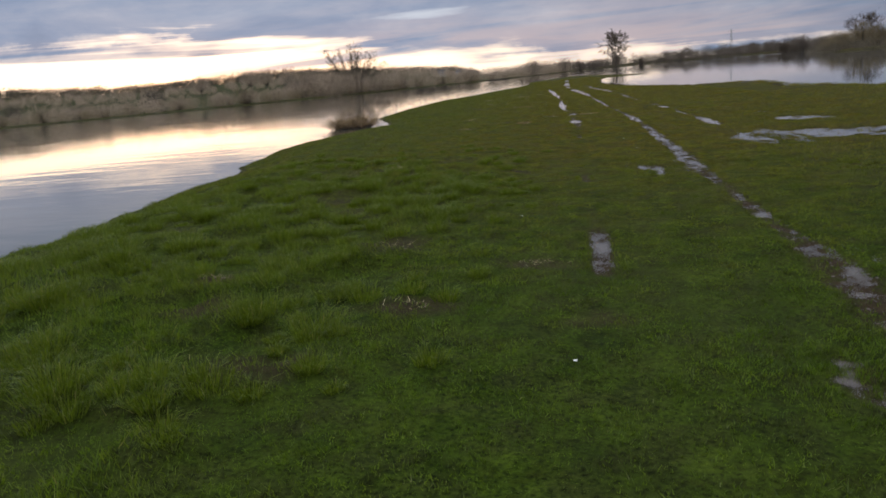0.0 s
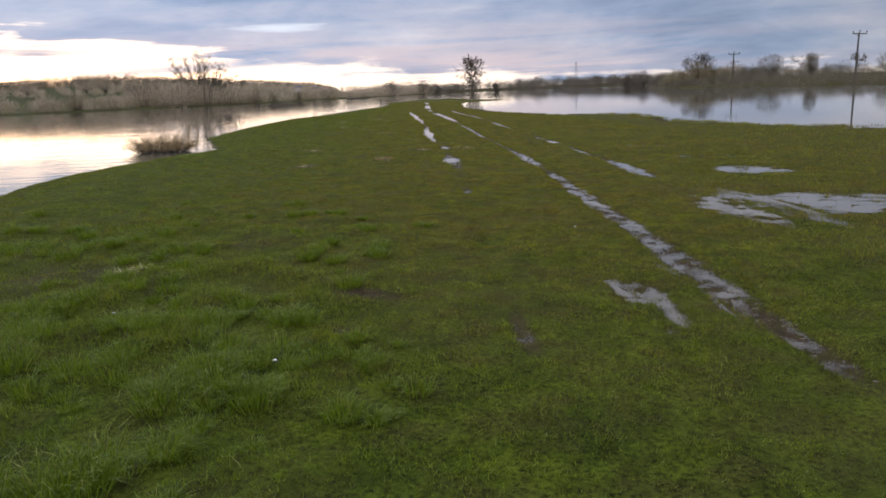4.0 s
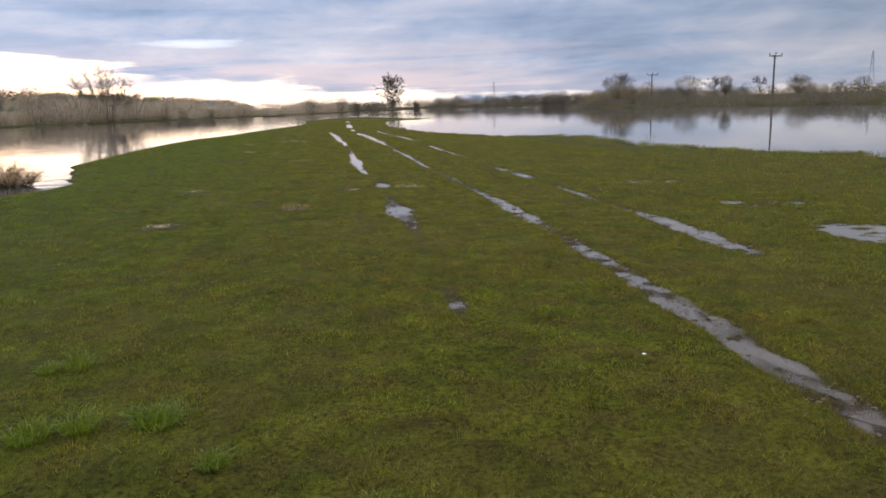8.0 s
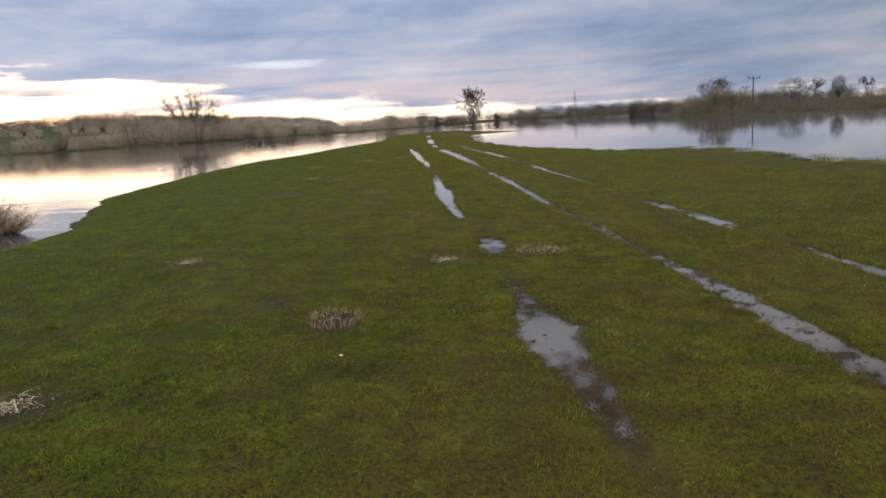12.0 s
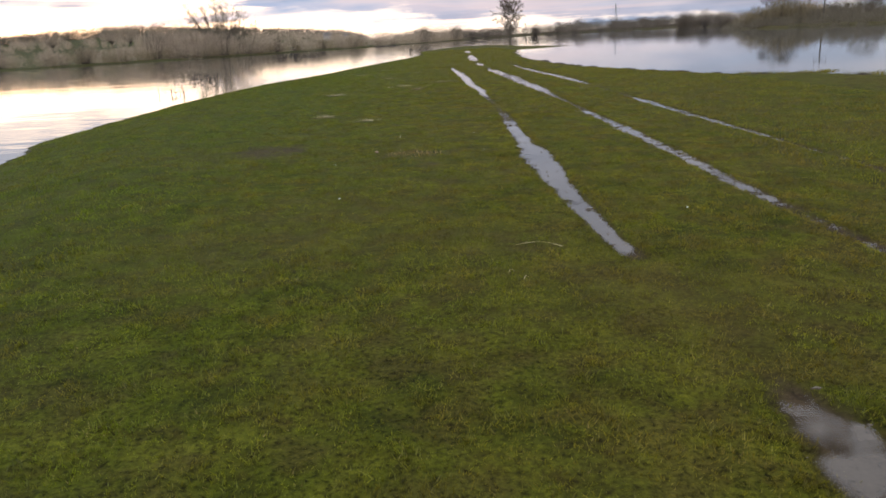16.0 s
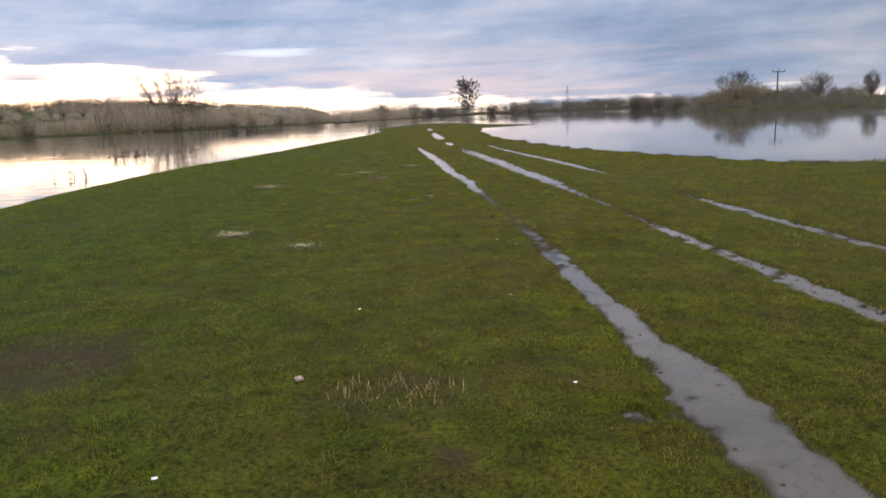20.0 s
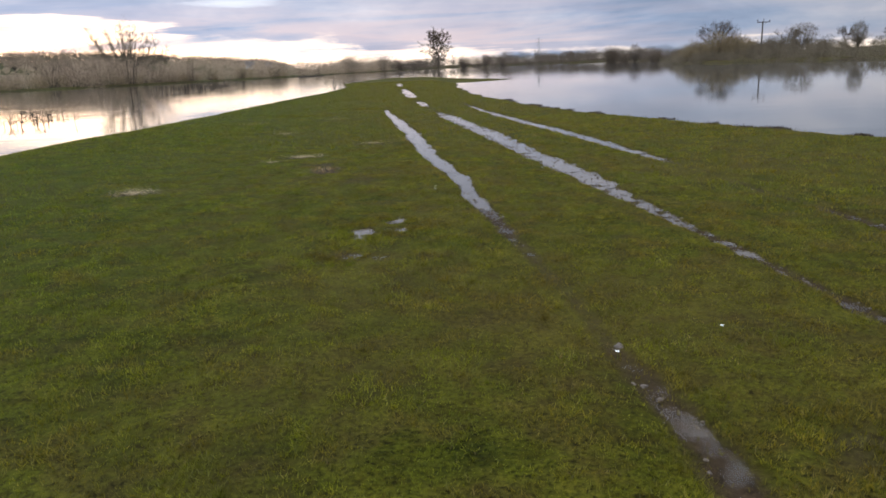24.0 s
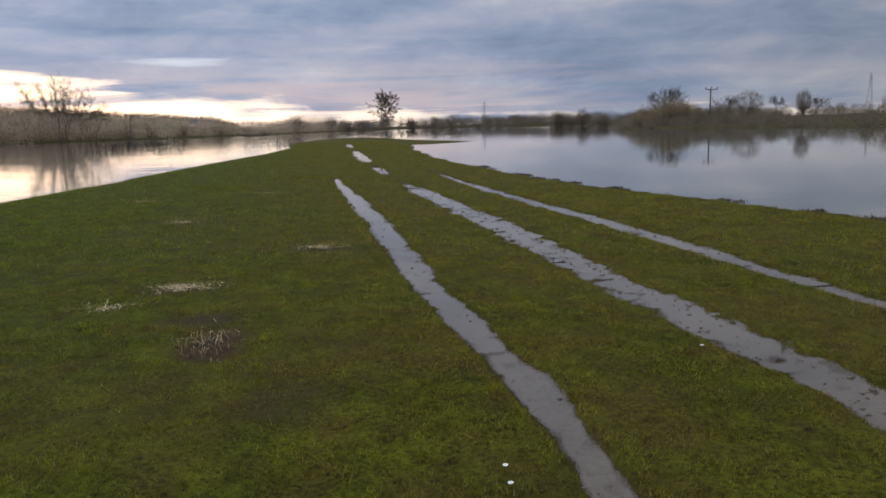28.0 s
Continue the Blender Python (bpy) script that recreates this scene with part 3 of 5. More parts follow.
# bare or dead patches in the turf: x, y, half width, half length, strength
BARE = [(-0.66, 5.30, 0.28, 0.15, 0.75), (-2.05, 5.95, 0.30, 0.40, 0.75), (-3.09, 4.66, 0.22, 0.18, 0.9), (-1.40, 4.21, 0.34, 0.22, 0.75), (-2.83, 4.02, 0.30, 0.22, 0.7), (-1.93, 3.14, 0.34, 0.22, 0.7), (-4.94, 6.81, 0.5, 0.2, 0.55), (-3.16, 7.63, 0.4, 0.2, 0.5), (-0.15, 4.06, 0.25, 0.18, 0.5), (-1.57, 10.57, 0.24, 0.13, 0.95), (-2.82, 21.73, 0.22, 0.28, 1.0),
        (-3.5, 22.3, 0.25, 0.3, 0.6), (-1.0, 24.4, 0.42, 0.3, 0.6), (-2.1, 23.9, 0.3, 0.25, 0.7), (-4.33, 20.1, 0.3, 0.3, 0.7), (-5.0, 24.2, 0.35, 0.3, 0.6), (-6.14, 32.5, 0.55, 0.5, 0.75),
        (-3.95, 31.9, 0.5, 0.35, 0.45), (-3.7, 31.3, 0.12, 0.14, 0.8), (-6.5, 37.0, 0.3, 0.25, 0.5), (-5.46, 36.2, 0.3, 0.2, 0.4), (-5.5, 44.95, 0.22, 0.42, 0.95), (-5.72, 45.6, 0.3, 0.2, 0.8), (-6.2, 46.7, 0.4, 0.25, 0.6),
        (-7.72, 43.2, 0.35, 0.25, 0.6), (-5.1, 48.8, 0.4, 0.25, 0.5), (-7.5, 51.5, 0.4, 0.3, 0.5), (-4.9, 43.9, 0.3, 0.3, 0.5), (-1.95, 16.0, 0.35, 0.2, 0.4), (-3.6, 8.6, 0.5, 0.4, 0.5), (-4.2, 11.2, 0.5, 0.5, 0.5), (-3.0, 12.6, 0.4, 0.4, 0.45)]


def along(table, y, column=1):
    t = np.array(table, float)
    return np.interp(y, t[:, 0], t[:, column])


def ring_distance(x, y, ring):
    """Signed distance to a closed ring, above zero inside."""
    best, inside = np.full(x.shape, 1e18), np.zeros(x.shape, bool)
    for (ax, ay), (bx, by) in zip(ring, ring[1:] + ring[:1]):
        dx, dy = bx - ax, by - ay
        t = np.clip(((x - ax) * dx + (y - ay) * dy) / (dx * dx + dy * dy), 0, 1)
        best = np.minimum(best, (x - ax - t * dx) ** 2 + (y - ay - t * dy) ** 2)
        if ay != by:
            inside ^= ((ay > y) != (by > y)) & (x < ax + (y - ay) / (by - ay) * dx)
    return np.where(inside, 1, -1) * np.sqrt(best)


GRID_X, GRID_Y = np.arange(-25, 30.1, 0.5), np.arange(-8, 164.1, 0.5)
GRID_D = ring_distance(*np.meshgrid(GRID_X, GRID_Y), SHORE)


def shore_distance(x, y):
    """The distance to the shore: from the grid near the meadow, worked out elsewhere."""
    x, y = np.asarray(x, float), np.asarray(y, float)
    i, j = (x - GRID_X[0]) / 0.5, (y - GRID_Y[0]) / 0.5
    near = (i > 0) & (i < len(GRID_X) - 2) & (j > 0) & (j < len(GRID_Y) - 2)
    a, b = np.where(near, i, 0), np.where(near, j, 0)
    i0, j0 = a.astype(int), b.astype(int)
    a, b = a - i0, b - j0
    d = (GRID_D[j0, i0] * (1 - a) + GRID_D[j0, i0 + 1] * a) * (1 - b) + (GRID_D[j0 + 1, i0] * (1 - a) + GRID_D[j0 + 1, i0 + 1] * a) * b
    if not near.all():
        d[~near] = ring_distance(x[~near], y[~near], SHORE)
    return d


def plane(x, y):
    return np.maximum(SLOPE_X * x + SLOPE_Y * y, WATER + 0.035)


def hollow(x, y):
    """Depth of ruts and pools below the turf, and how muddy the place is."""
    deep, mud = np.zeros(x.shape), np.zeros(x.shape)
    ragged = 1 + 0.30 * wave(x, y, 2.2, 5, 3) + 0.26 * wave(x, y, 11.0, 6, 4)
    for line, wide, broad, rag in ((R1, W1, 0.64, 0.35), (R2, W2, 0.92, 0.90), (R3, W3, 0.88, 0.65)):
        off = np.abs(x - along(line, y) - 0.05 * wave(x * 0, y, 0.9, 8, 2))
        w, d = along(wide, y) * ragged * broad, along(wide, y, 2) * (0.92 + 0.30 * wave(x, y, 3.4, 9, 3)) * (0.98 + rag * wave(x, y, 8.5, 14, 3))
        q = off / np.maximum(w, 0.03)
        deep = np.maximum(deep, d * np.clip(1.42 - 0.80 * q ** 1.5, 0, 1) * (1 + 0.18 * wave(x, y, 21.0, 16, 2)))
        mud = np.maximum(mud, np.clip(1.30 - 0.8 * q, 0, 1) * np.clip(d / 0.025, 0.10, 1))
    for px, py, a, b, turn, d in POOLS:
        c, s = math.cos(radians(turn)), math.sin(radians(turn))
        k = (np.abs(x - px) < 3 * max(a, b)) & (np.abs(y - py) < 3 * max(a, b))
        xk, yk = x[k], y[k]
        u, v = ((xk - px) * c + (yk - py) * s) / a, (-(xk - px) * s + (yk - py) * c) / b
        q = np.sqrt(u * u + v * v) / (0.66 * ragged[k])
        broken = 0.25 + 1.0 * np.clip(1.3 * wave(xk, yk, 1.6, 31, 4) + 0.45, 0, 1) * np.clip(0.85 + 1.5 * wave(xk, yk * 1.6, 5.5, 37, 3), 0, 1.3) if a > 0.6 else np.clip(0.80 + 1.2 * wave(xk, yk, 7.0, 33, 3), 0, 1.4)
        deep[k] = np.maximum(deep[k], d * np.clip(1.5 - 0.9 * q * q, 0, 1) * broken)
        mud[k] = np.maximum(mud[k], np.clip(1.5 - q, 0, 1) * 0.6)
    for px, py, a, b, s in BARE:
        k = (np.abs(x - px) < 3 * a) & (np.abs(y - py) < 3 * b)
        q = np.hypot((x[k] - px) / a, (y[k] - py) / b) / ragged[k]
        mud[k] = np.maximum(mud[k], s * np.clip(1.7 - 1.2 * q, 0, 1) * np.clip(0.95 + 0.5 * wave(x[k], y[k], 7.0, 35, 3), 0, 1))
        deep[k] = np.maximum(deep[k], 0.012 * s * np.clip(1.5 - q, 0, 1))
    return deep, mud


HILL_AZ = [-95, -70, -55, -46, -40, -36, -32, -28, -24, -20, -15, -12.2, -10.8, -9, -4]
HILL_EL = [0.8, 1.3, 1.7, 1.75, 1.45, 1.3, 1.45, 1.55, 1.4, 1.2, 0.85, 0.62, 0.22, 0.12, 0.05]


def land(x, y, fine=True):
    d = shore_distance(x, y)
    if fine:
        near = np.abs(d) < 6
        d = d + near * (0.28 * wave(x, y, 0.55, 3, 3) + 0.12 * wave(x, y, 2.5, 4, 2))
    steep = np.clip(0.5 - (x - np.interp(y, [0, 30, 50, 70], [5, 0, -5.5, -7])) / 3, 0, 1)
    z = np.where(d > 0, np.minimum(plane(x, y), WATER + 0.012 + (0.035 + 0.095 * steep) * d), WATER + np.maximum(0.16 * d, -1.2))
    # islet off the bank
    isl = 1 - ((x + 11.6) / 1.15) ** 2 - ((y - 29.7) / 0.6) ** 2
    z = np.maximum(z, np.where(isl > 0, WATER - 0.10 + 0.09 * np.sqrt(np.maximum(isl, 0)), -9))
    # far banks and the wooded ridge
    if (np.abs(x) < 30).all() and (y < 200).all():
        return z, d
    b = -ring_distance(x, y, BANK)
    r, az = np.hypot(x, y - 20), np.degrees(np.arctan2(x, y - 20))
    hill = np.tan(np.radians(np.interp(az, HILL_AZ, HILL_EL))) * 900 * np.clip((r - 420) / 480, 0, 1) ** 1.5
    hill = np.where(r > 900, hill * np.clip(1 - (r - 1000) / 3000, 0.6, 1), hill)
    bank = WATER + np.clip(0.6 * b, -1.2, 0.3) + np.clip(b / 40, 0, 1) * (hill + 0.5)
    z = np.where(b > -8, np.maximum(z, bank), z)
    return z, d


def tussock(x, y):
    """0 to 1: rough long grass, on the river side of the first stretch."""
    side = np.clip((-0.6 - 0.03 * y - x) / 1.6, 0, 1) * np.clip((15.5 - y) / 6, 0, 1)
    return side * np.clip(0.30 + 1.6 * wave(x, y, 2.6, 40, 2), 0, 1)


def spaced(parts):
    out = [parts[0]]
    for end, step, grow in parts[1]:
        s = step
        while out[-1] < end:
            out.append(out[-1] + s)
            s *= grow
    return np.array(out)


def build_ground():
    half = spaced((0.0, [(2.35, 0.034, 1.0), (5.0, 0.045, 1.03), (18, 0.14, 1.03), (70, 0.6, 1.06), (420, 4.5, 1.10), (4200, 40, 1.25)]))
    us = np.r_[-half[:0:-1], half]
    back = spaced((0.0, [(4, 0.15, 1.05), (60, 0.6, 1.2), (900, 15, 1.4)]))
    front = spaced((1.2, [(58, 0.068, 1.0), (130, 0.09, 1.035), (480, 2.6, 1.02), (4200, 10, 1.2)]))
    ys = np.r_[1.2 - back[:0:-1], front]
    u, y = np.meshgrid(us, ys)
    x = u + along(R2, np.clip(y, -8, 120)) * np.clip(1 - (np.abs(u) - 20) / 60, 0, 1)
    z, d = land(x, y)
    deep, mud = hollow(x, y)
    flat = np.clip(d, 0, 1)
    near = np.clip((75 - y) / 20, 0, 1) * np.clip((14 - np.abs(u)) / 3, 0, 1)
    z += flat * (near * (0.010 * wave(x, y, 4.5, 11, 3) + 0.011 * wave(x, y, 12, 12, 2)) + 0.011 * wave(x, y, 0.5, 13, 2) * np.clip(1 - deep / 0.02, 0, 1) + 0.085 * tussock(x, y))
    z -= deep * np.clip(d / 0.5, 0, 1)
    mud = np.maximum(mud, np.clip(1 - np.abs(d) / 0.35, 0, 1) * 0.55 * (y < 150))
    far = -ring_distance(x, y, BANK)
    mud = np.where(d < -0.3, np.where(far > 0, 0.45, 1.0), mud)
    rows, cols = u.shape
    k = np.arange(rows * cols).reshape(rows, cols)
    f = np.stack([k[:-1, :-1], k[:-1, 1:], k[1:, 1:], k[1:, :-1]], -1).reshape(-1, 4)
    me = mesh_from("ground", np.stack([x, y, z], -1).reshape(-1, 3), f, GROUND, True)
    at = me.attributes.new("mud", "FLOAT", "POINT")
    at.data.foreach_set("value", mud.ravel().astype(np.float32))
    tagged(new("ground", me), "flooded riverside meadow of short wet grass", "ground", kind="structure")


def sheet(name, xs, ys, zf, mat):
    x, y = np.meshgrid(xs, ys)
    x = x + zf[1](y)
    z = zf[0](x, y)
    r, c = x.shape
    k = np.arange(r * c).reshape(r, c)
    f = np.stack([k[:-1, :-1], k[:-1, 1:], k[1:, 1:], k[1:, :-1]], -1).reshape(-1, 4)
    return mesh_from(name, np.stack([x, y, z], -1).reshape(-1, 3), f, mat, True)


def build_water():
    mid = [(-400, -8), (60, -8), (120, -6), (150, -6), (420, -6)]
    zero = lambda y: np.interp(y, [m[0] for m in mid], [m[1] for m in mid])
    level = lambda x, y: np.full(x.shape, WATER)
    ys = np.r_[np.linspace(-400, 0, 9), np.linspace(20, 480, 40), 700]
    river = new("river", sheet("river", np.r_[-1200, -400, -120, -60, -30, -15, 0.0], ys, (level, zero), RIVER))
    tagged(river, "wide swollen river reflecting the evening sky", "river", kind="structure")
    flood = new("flood_water", sheet("flood_water", np.r_[0.0, 8, 20, 60, 200, 500], ys, (level, zero), FLOOD))
    tagged(flood, "calm flood water standing over the fields", "flood water", kind="structure")


def surface(x, y):
    z, d = land(x, y)
    deep, mud = hollow(x, y)
    near = np.clip((75 - y) / 20, 0, 1)
    z = z + np.clip(d, 0, 1) * (near * (0.010 * wave(x, y, 4.5, 11, 3) + 0.011 * wave(x, y, 12, 12, 2)) + 0.011 * wave(x, y, 0.5, 13, 2) * np.clip(1 - deep / 0.02, 0, 1) + 0.085 * tussock(x, y)) - deep * np.clip(d / 0.5, 0, 1)
    return z, d, deep, mud


def puddle_mesh(name, x, y, z, closed=False):
    """A sheet of standing water over the turf that knows how deep it is."""
    k = np.arange(x.size).reshape(x.shape)
    if closed:
        k = np.concatenate([k, k[:, :1]], 1)
    f = np.stack([k[:-1, :-1], k[:-1, 1:], k[1:, 1:], k[1:, :-1]], -1).reshape(-1, 4)
    me = mesh_from(name, np.stack([x, y, z], -1).reshape(-1, 3), f, PUDDLE, True)
    at = me.attributes.new("depth", "FLOAT", "POINT")
    at.data.foreach_set("value", (z - surface(x, y)[0]).ravel().astype(np.float32))
    return me


def build_rut_water():
    for line, wide, label in ((R1, W1, "long muddy wheel rut brimming with brown water"), (R2, W2, "broken wheel rut of mud and shallow water"),
                              (R3, W3, "narrow wheel rut holding strips of standing water")):
        t = np.array(wide)
        wet = t[t[:, 2] > 0.018]
        first, last = (0.0, 108.0) if line is R2 else (wet[0, 0] - 0.4, wet[-1, 0] + 0.6)
        ys = np.r_[np.arange(first, min(last, 62), 0.07), np.arange(62, last, 0.25)] if last > 62 else np.arange(first, last, 0.07)
        half = 1.6 * along(wide, ys) + 0.06
        gx = along(line, ys)[:, None] + half[:, None] * np.linspace(-1, 1, 17)
        gy = np.repeat(ys[:, None], 17, 1)
        gz = np.maximum(SLOPE_X * along(line, gy) + SLOPE_Y * gy - 0.020, WATER + 0.015)
        tagged(new("rut_water", puddle_mesh("rut_water", gx, gy, gz)), label, "wheel rut", "wheel ruts", "structure")
    for px, py, a, b, turn, d in POOLS:
        ang = np.linspace(0, 2 * math.pi, 48, endpoint=False)
        c, s = math.cos(radians(turn)), math.sin(radians(turn))
        q = np.linspace(0.02, 1.9, 22 if a < 0.6 else 44)[:, None]
        pu, pv = q * a * np.cos(ang), q * b * np.sin(ang)
        x, y = px + pu * c - pv * s, py + pu * s + pv * c
        z = SLOPE_X * x + SLOPE_Y * y - 0.018 if a > 0.6 else np.full(x.shape, SLOPE_X * px + SLOPE_Y * py - 0.017)
        tagged(new("puddle", puddle_mesh("puddle", x, y, z, True)),
               "broad shallow puddle broken by grass" if a > 0.6 else "small muddy puddle in the turf", "puddle", "puddles in the meadow")


def blades(rng, x, y, z, height, width, lean):
    n = len(x)
    a, t = rng.uniform(0, 2 * math.pi, n), rng.uniform(0, 2 * math.pi, n)
    h, w = height * rng.uniform(0.55, 1.35, n), width * rng.uniform(0.6, 1.3, n)
    off = h * lean * rng.uniform(0.3, 1.4, n)
    root = np.stack([x, y, z - 0.006], 1)
    side = np.stack([np.cos(t), np.sin(t), 0 * t], 1) * w[:, None] / 2
    tip = root + np.stack([np.cos(a) * off, np.sin(a) * off, h], 1)
    v = np.stack([root - side, root + side, tip], 1).reshape(-1, 3)
    return v, np.arange(3 * n).reshape(-1, 3)


def build_grass():
    rng = np.random.default_rng(3)

    def scatter(n, u0, u1, y0, y1):
        y = rng.uniform(y0, y1, n)
        x = -0.1 * y + rng.uniform(u0, u1, n)
        z, d, deep, mud = surface(x, y)
        keep = (d > 0.12) & (deep < 0.042) & (rng.uniform(0, 1, n) > 1.0 * mud) & (rng.uniform(0, 1, n) > 14 * deep)
        return x[keep], y[keep], z[keep], tussock(x[keep], y[keep])
    bits = []
    for n, u0, u1, y0, y1, h, w in ((1080000, -3.2, 3.6, 1.6, 48, 0.025, 0.0062), (360000, -9, -3.2, 3.0, 56, 0.034, 0.0090), (170000, 3.6, 9, 4.0, 56, 0.045, 0.0100), (50000, 9, 22, 5, 32, 0.05, 0.02), (120000, -8, 8, 48, 75, 0.05, 0.014), (110000, -10, 8, 75, 118, 0.04, 0.028)):
        x, y, z, tu = scatter(n, u0, u1, y0, y1)
        clump = np.clip(0.8 + 0.9 * wave(x, y, 5.0, 21, 3), 0.3, 1.8)
        bits.append(blades(rng, x, y, z, h * clump * (1 + 1.2 * tu), w, 0.8))
    # blades that lean over the edges of the ruts and stand in the shallow pools
    for line, wide in ((R1, W1), (R2, W2), (R3, W3)):
        n = 45000
        y = 2 + 58 * rng.uniform(0, 1, n) ** 1.1
        x = along(line, y) + rng.choice([-1, 1], n) * (along(wide, y) * rng.normal(1.0, 0.30, n) + 0.01)
        z, d, deep, mud = surface(x, y)
        k = (deep < 0.040) & (wave(x, y, 6.0, 61, 2) > -0.35) & (along(wide, y, 2) > 0.02)
        bits.append(blades(rng, x[k], y[k], z[k], 0.030, 0.0050, 0.8))
    for px, py, a, b, turn, dp in POOLS:
        n = int(np.clip(3000 * a * b / 0.04, 500, 5000)) if a < 0.6 else 12000
        x, y = px + rng.normal(size=n) * a * 0.8, py + rng.normal(size=n) * b * 0.8
        z, d, deep, mud = surface(x, y)
        k = (wave(x, y, 5.0, 62, 3) > 0.05) & (deep < 0.045)
        bits.append(blades(rng, x[k], y[k], z[k], 0.034, 0.0058, 0.6))
    # small tufts all over the turf
    n = 2600
    y = 3 + 50 * rng.uniform(0, 1, n)
    x = -0.1 * y + rng.uniform(-4.2, 3.2, n)
    z, d, deep, mud = surface(x, y)
    k = (d > 0.3) & (deep < 0.004) & (mud < 0.3) & (wave(x, y, 0.8, 46, 2) > -0.25)
    w = np.repeat(np.flatnonzero(k), 46)
    spread = rng.uniform(0.02, 0.06, n)[w]
    tx, ty = x[w] + rng.normal(size=len(w)) * spread, y[w] + rng.normal(size=len(w)) * spread
    bits.append(blades(rng, tx, ty, z[w], rng.uniform(0.026, 0.048, n)[w], 0.0044, 0.9))
    v = np.concatenate([b[0] for b in bits])
    tagged(new("grass", mesh_from("grass", v, np.arange(len(v)).reshape(-1, 3), GRASS)), "short wet winter turf with brownish patches", "grass", kind="stuff")
    x, y, z, tu = scatter(170000, -6, 1.5, 1.6, 15)
    k = tu > rng.uniform(0.15, 0.9, len(tu))
    bits = [blades(rng, x[k], y[k], z[k], 0.060 * (0.45 + tu[k]), 0.0050, 0.7)]
    # tufts: blades that fan out from one root and bend over
    cx, cy = rng.uniform(-6.6, 0.2, 2600), 1.4 + 17.6 * rng.uniform(0, 1, 2600)
    z, d, deep, mud = surface(cx, cy)
    lush = np.clip((-0.5 - 0.03 * cy - cx) / 1.3, 0, 1) * np.clip((16.5 - cy) / 8, 0, 1)
    k = (d > 0.3) & (mud < 0.25) & (lush * np.clip(0.75 + 1.1 * wave(cx, cy, 1.1, 45, 2), 0, 1) > rng.uniform(0.1, 1.0, 2600))
    for x0, y0, z0, l in zip(cx[k], cy[k], z[k], lush[k]):
        n = rng.integers(110, 260)
        size = rng.uniform(0.05, 0.14) * (0.6 + 0.5 * l) * (1.2 if y0 < 6.5 else 1.0)
        a, r = rng.uniform(0, 2 * math.pi, n), size * 1.1 * np.sqrt(rng.uniform(0, 1, n))
        out = np.stack([np.cos(a), np.sin(a), 0 * a], 1) * (r / size)[:, None] + rng.normal(size=(n, 3)) * (0.35, 0.35, 0) + (0.15, -0.1, 0)
        h = size * rng.uniform(0.6, 1.35, n)[:, None]
        root = np.stack([x0 + np.cos(a) * r * 0.7, y0 + np.sin(a) * r * 0.7, np.full(n, z0 - 0.01)], 1)
        t = rng.uniform(0, 2 * math.pi, n)
        side = np.stack([np.cos(t), np.sin(t), 0 * t], 1) * rng.uniform(0.0012, 0.0026, (n, 1))
        mid = root + h * (out * 0.30 + (0, 0, 0.62))
        tip = root + h * (out * 0.85 + (0, 0, 0.72))
        v = np.stack([root - side, root + side, mid + side * 0.8, root - side, mid + side * 0.8, mid - side * 0.8, mid - side * 0.8, mid + side * 0.8, tip], 1).reshape(-1, 3)
        bits.append((v, None))
    v = np.concatenate([b[0] for b in bits])
    tagged(new("long_grass", mesh_from("long_grass", v, np.arange(len(v)).reshape(-1, 3), LUSH)), "lush green tussocks of longer grass", "long grass", kind="stuff")


build_ground()
build_water()
build_rut_water()
build_grass()


# ---- trees and shrubs ----
def grow(rng, height, trunk, spread, levels=4, kids=3, stems=1, droop=0.0):
    """Limbs of a bare tree as tube rows, and the places of its twigs with the way outward."""
    segs, tips = [], []

    def limb(p, d, length, r, level):
        n = 3
        for k in range(n):
            d = d + rng.normal(size=3) * 0.13
            d[2] += 0.05 - droop * level * 0.05
            d = d / np.linalg.norm(d)
            q = p + d * length / n
            r1 = r * (0.86 if level else 0.9)
            segs.append((*p, *q, r, r1))
            if level >= 1 and k > 0 and level < levels:
                side = d + rng.normal(size=3) * 0.75
                limb(q, side / np.linalg.norm(side), length * 0.55, r1 * 0.55, level + 1)
            if level >= 2:
                for _ in range(3):
                    tips.append((*(p + (q - p) * rng.uniform()), *d))
            p, r = q, r1
        if level < levels:
            for k in range(kids):
                a = 2 * math.pi * (k + rng.uniform()) / kids
                side = np.array([math.cos(a), math.sin(a), 0]) * spread * rng.uniform(0.6, 1.3)
                e = d + side
                limb(p, e / np.linalg.norm(e), length * rng.uniform(0.55, 0.8), r * 0.62, level + 1)
    for s in range(stems):
        a = 2 * math.pi * (s + rng.uniform()) / stems
        lean = 0.0 if stems == 1 else spread * 0.8
        d = np.array([math.cos(a) * lean, math.sin(a) * lean, 1.0])
        limb(np.array([math.cos(a), math.sin(a), 0]) * (0 if stems == 1 else 0.02 * height), d / np.linalg.norm(d), trunk * height, 0.032 * height / (stems ** 0.35), 0)
    segs, tips = np.array(segs), np.array(tips)
    k = height / max(segs[:, 5].max(), 1e-3)
    segs[:, :6] *= k
    tips[:, :3] *= k
    return segs, tips


